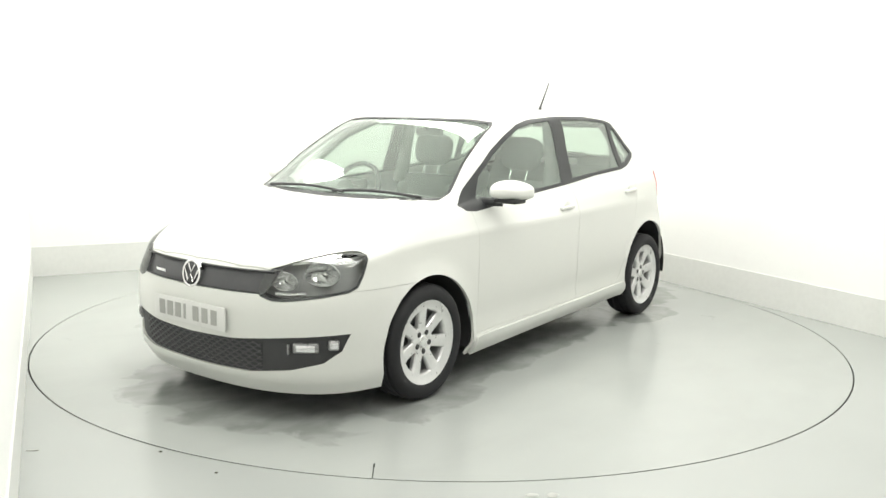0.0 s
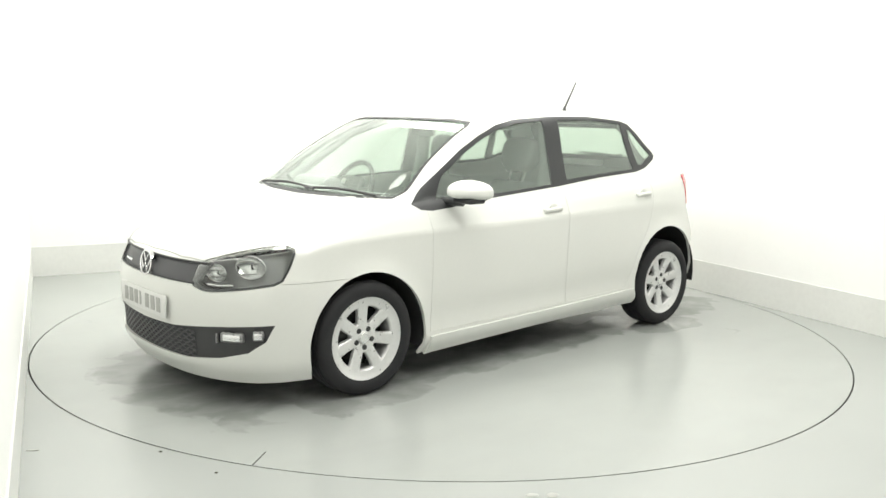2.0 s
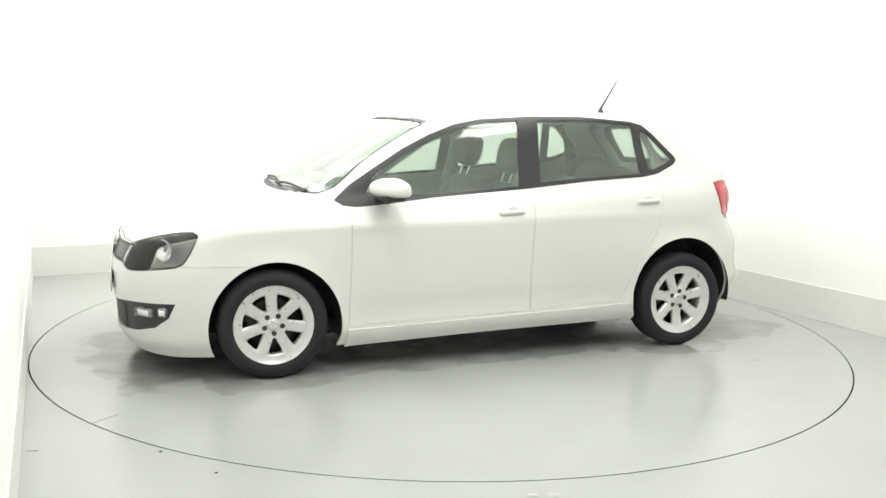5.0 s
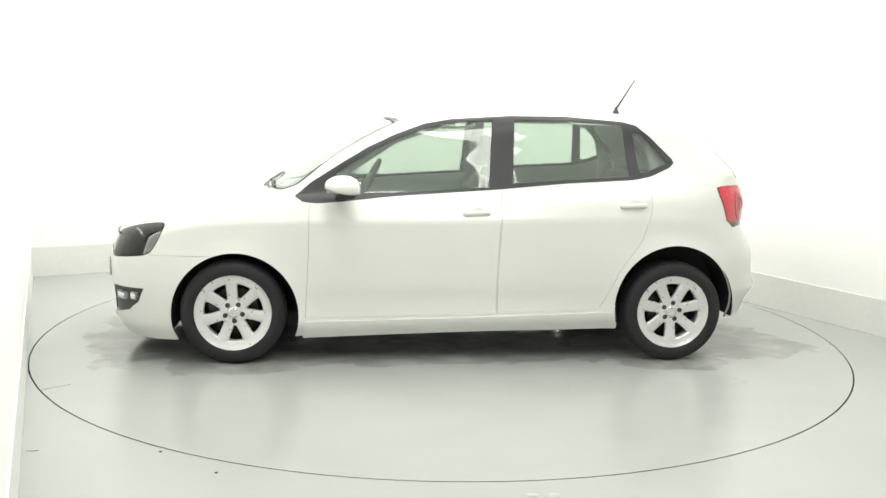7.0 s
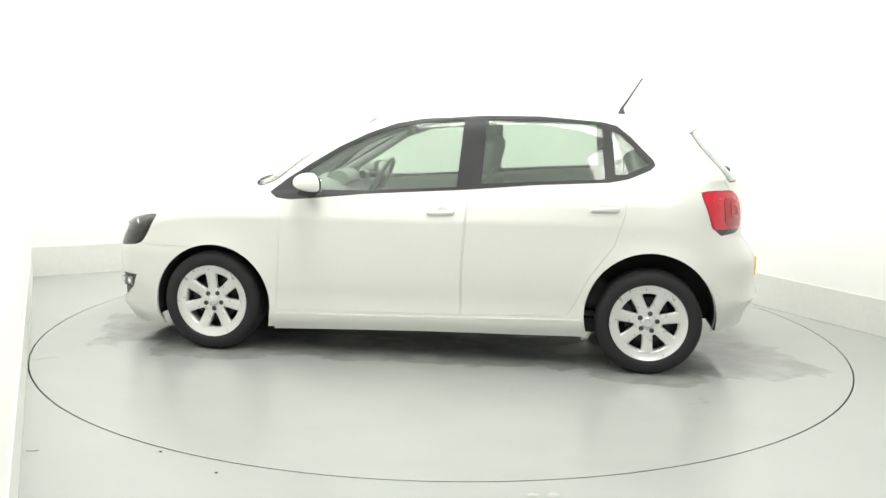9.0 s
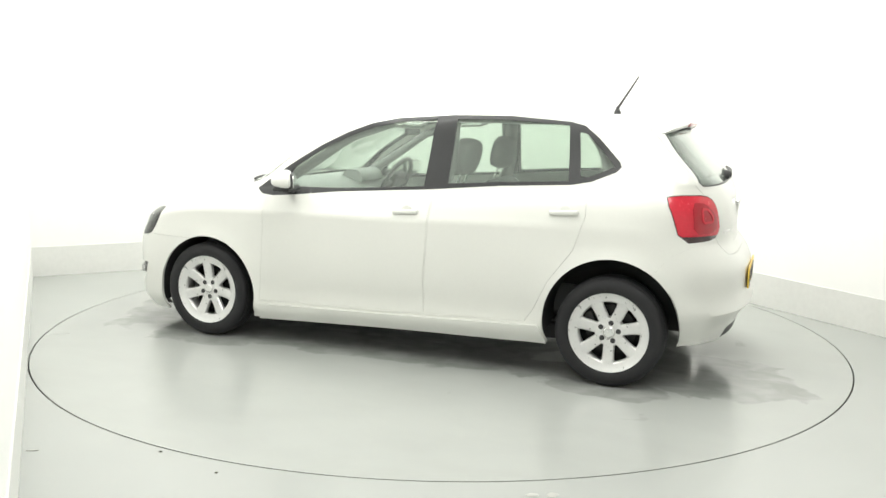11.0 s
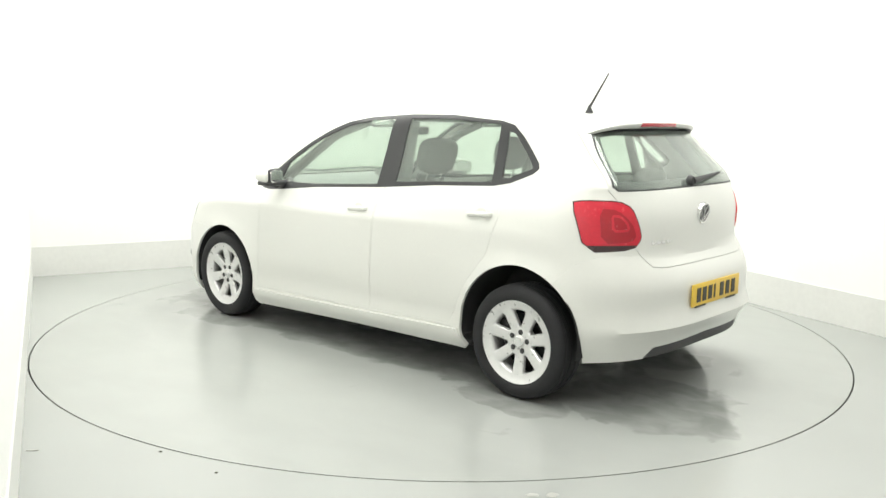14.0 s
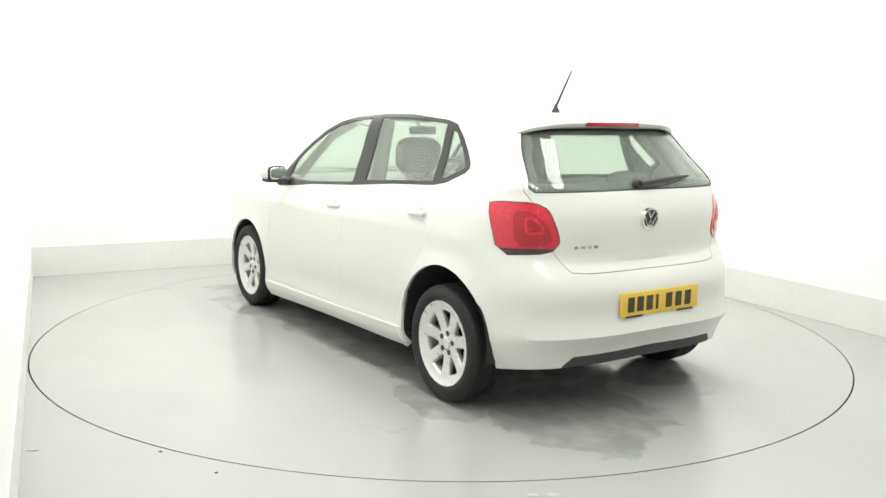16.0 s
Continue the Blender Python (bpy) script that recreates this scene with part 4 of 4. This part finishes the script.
    for y in np.linspace(-.53, .53, 27):
        c = max(0.0, 1 - abs(y / .53) ** 5)
        top, mid = (tree.ray_cast(Vector((x, y, 2)), Vector((0, 0, -1)))[0].z for x in (-1.345, -1.39))
        hit = meet((-3, y, top - .034), (1, 0, 0)).x
        edge = (hit - .005) * (1 - c) + min(hit - .02, -1.51) * c
        sections.append([sp.verts.new((-1.335, y, top - .002)), sp.verts.new((-1.39, y, mid + .001 + .003 * c)), sp.verts.new((edge, y, top - .034 + .008 * c)), sp.verts.new((edge - .003 * c, y, top - .038 + .004 * c)), sp.verts.new((edge + .01, y, top - .050)), sp.verts.new((-1.375, y, top - .05))])
    for a, b in zip(sections, sections[1:]):
        for i in range(6):
            sp.faces.new((a[i], a[(i + 1) % 6], b[(i + 1) % 6], b[i]))
    sp.faces.new(sections[0])
    sp.faces.new(list(reversed(sections[-1])))
    spoiler = part("roof_spoiler", sp, PAINT, tailgate, "white roof spoiler", smooth=40)
    part("brake_lamp", box(.02, .36, .020, .004, 2), DEEP_RED, tailgate, "red high-level brake lamp", at=pose(-1.503, 0, 1.347))
    a, b = meet((-3, .02, 1.075), (1, 0, 0)), meet((-3, -.36, 1.10), (1, 0, 0))
    wiper = part("rear_wiper", join(lathe([(0, .03), (.02, .028), (.026, .02), (.028, 0), (0, 0)], 24, "X")), BLACK_PLASTIC, tailgate, "black rear wiper", at=pose(a.x, a.y, a.z, 0, 0, 180))
    part("wiper_blade", tube([(a.x - .025, a.y, a.z), ((a.x + b.x) / 2 - .03, (a.y + b.y) / 2, (a.z + b.z) / 2 + .004), (b.x - .012, b.y, b.z)], [.016, .012, .006], 8), BLACK_PLASTIC, tailgate)
    q = tree.ray_cast(Vector((-1.08, 0, 2)), Vector((0, 0, -1)))[0]
    ant = part("aerial", lathe([(0, .045), (.006, .045), (.010, .03), (.022, .006), (.024, -.004), (0, -.004)], 24, "Z"), BLACK_PLASTIC, car, "black roof aerial", at=pose(q.x, 0, q.z))
    part("aerial_rod", tube([(0, 0, .03), AERIAL_TIP], [.0075, .004], 8), BLACK_PLASTIC, ant)

    # front wipers along the foot of the windscreen
    for y0, y1 in ((-.50, .10), (.02, .58)):
        line = []
        for u in np.linspace(0, 1, 14):
            y = y0 + (y1 - y0) * u
            q = meet((3, y, .958 + .014 * math.sin(math.pi * u)), (-1, 0, 0))
            line.append((q.x + .010, q.y, q.z + .004))
        part("wiper", tube(line, .0075, 8), BLACK_PLASTIC, car, "black windscreen wiper")

    # mirrors
    for s in (1, -1):
        m = new("door_mirror")
        m.parent = car
        m.matrix_local = pose(MIRROR[0], MIRROR[1] * s, MIRROR[2], 0, 0, 0 if s > 0 else 0)
        bm = bmesh.new()
        bmesh.ops.create_uvsphere(bm, u_segments=28, v_segments=18, radius=1)
        for v in bm.verts:
            x, y, z = v.co
            x = math.copysign(abs(x) ** .58, x)
            y = math.copysign(abs(y) ** .58, y)
            z = math.copysign(abs(z) ** .62, z) * (1 if z > 0 else .58)
            v.co = (x * (.094 if x > 0 else .042) - .045 * y + .01, y * .090 * s, z * (.064 * (1 - .42 * max(0, x) ** 2)) * (1 - .22 * max(0, y)) - .006 * max(0, y) - .002)
        part("mirror_cap", bm, PAINT, m, "white mirror cap", smooth=60)
        part("mirror_base", join(box(.11, .14, .028, .012, 3, (.016, -.02 * s, -.045)), tube([(.02, -.06 * s, -.058), (.06, -.16 * s, -.058), (.08, -.22 * s, -.05)], [.022, .024, .03], 10)), BLACK_TRIM, m, "black mirror foot")
        for name, sx, sy, sz, x, mat, label in (("mirror_frame", .022, .084, .046, -.030, BLACK_TRIM, "black mirror frame"), ("mirror_glass", .005, .073, .037, -.052, CHROME, "mirror glass")):
            bm = bmesh.new()
            bmesh.ops.create_uvsphere(bm, u_segments=32, v_segments=20, radius=1)
            for v in bm.verts:
                q = [math.copysign(abs(c) ** .5, c) for c in v.co]
                v.co = (x + q[0] * sx, q[1] * sy, q[2] * sz)
            part(name, bm, mat, m, label, smooth=60, at=pose(.012, 0, 0, 0, 0, 24 * s))

    # side skirts along the sills
    skirt = side_prism([(.868, .10), (.846, .243), (-.20, .272), (-.865, .292), (-.905, .215), (-.905, .10)])
    bpy.context.view_layer.update()
    skirt_mesh = carve(skin(-0.017, 0.03), [skirt], arches)
    for s in (1, -1):
        part("side_skirt", skirt_mesh if s > 0 else mirrored(skirt_mesh), PAINT, car, "white side skirt")

    # underside and wheels
    part("underbody", join(box(2.3, 1.30, .09, .03, 2, (0, 0, .225)), box(.62, 1.0, .06, .02, 2, (-1.42, 0, .345)), box(.62, .96, .08, .02, 2, (1.45, 0, .235))), UNDER, car, "black underbody")
    for x, z, r in ARCHES:
        for s in (1, -1):
            bm = bmesh.new()
            n = 40
            rows = []
            for k in range(n + 1):
                a = radians(-14 + 208 * k / n)
                rows.append([bm.verts.new((x + (r + .004) * math.cos(a), s * y, max(.16 if x > 0 else .262, z + (r + .004) * math.sin(a)))) for y in (.50, .795)])
            for p, q in zip(rows, rows[1:]):
                bm.faces.new((p[0], p[1], q[1], q[0]))
            back = [v[0] for v in rows]
            bm.faces.new(back)
            part("wheel_arch_liner", bm, UNDER, car)
    for x, turns in ((1.235, (4, 20)), (-1.235, (26, 9))):
        for s, a in zip((1, -1), turns):
            build_wheel(car, x, s, a)
    for y in (-.25, .1, .3):
        part("floor_bracket", box(.05, .03, .07, .006, 1, (-.55 - y * .6, .55, .17)), DARK_METAL, car)
    build_interior(car)
    return car


build_room()
table = build_turntable()
car = build_car()
for ob in [o for o in bpy.data.objects if o.name.startswith("cutter")]:
    bpy.data.objects.remove(ob)

# the turntable's heading, second by second
HEADINGS = [
    (0, 233.10), (0.5, 231.45), (1, 228.62), (1.5, 225.22), (2, 221.55),
    (2.5, 218.05), (3, 214.42), (3.5, 210.87), (4, 207.33), (6.5, 189.30),
    (7, 185.74), (7.5, 182.25), (8, 178.68), (8.5, 175.32), (9, 172.02),
    (11.5, 155.20), (12, 151.68), (12.5, 148.35), (13, 144.86), (13.5, 141.48),
    (14, 137.93), (14.5, 134.46), (15, 130.96), (15.5, 127.60), (16, 124.00),
]
OFFSET = Vector((-0.006, 0.036, 0))


def motions():
    rows_table, rows_car = [], []
    for t, a in HEADINGS:
        spin = pose(0, 0, 0, 0, 0, a)
        rows_table.append((t, spin))
        rows_car.append((t, spin @ Matrix.Translation(OFFSET)))
    walk(table, rows_table)
    walk(car, rows_car)


motions()
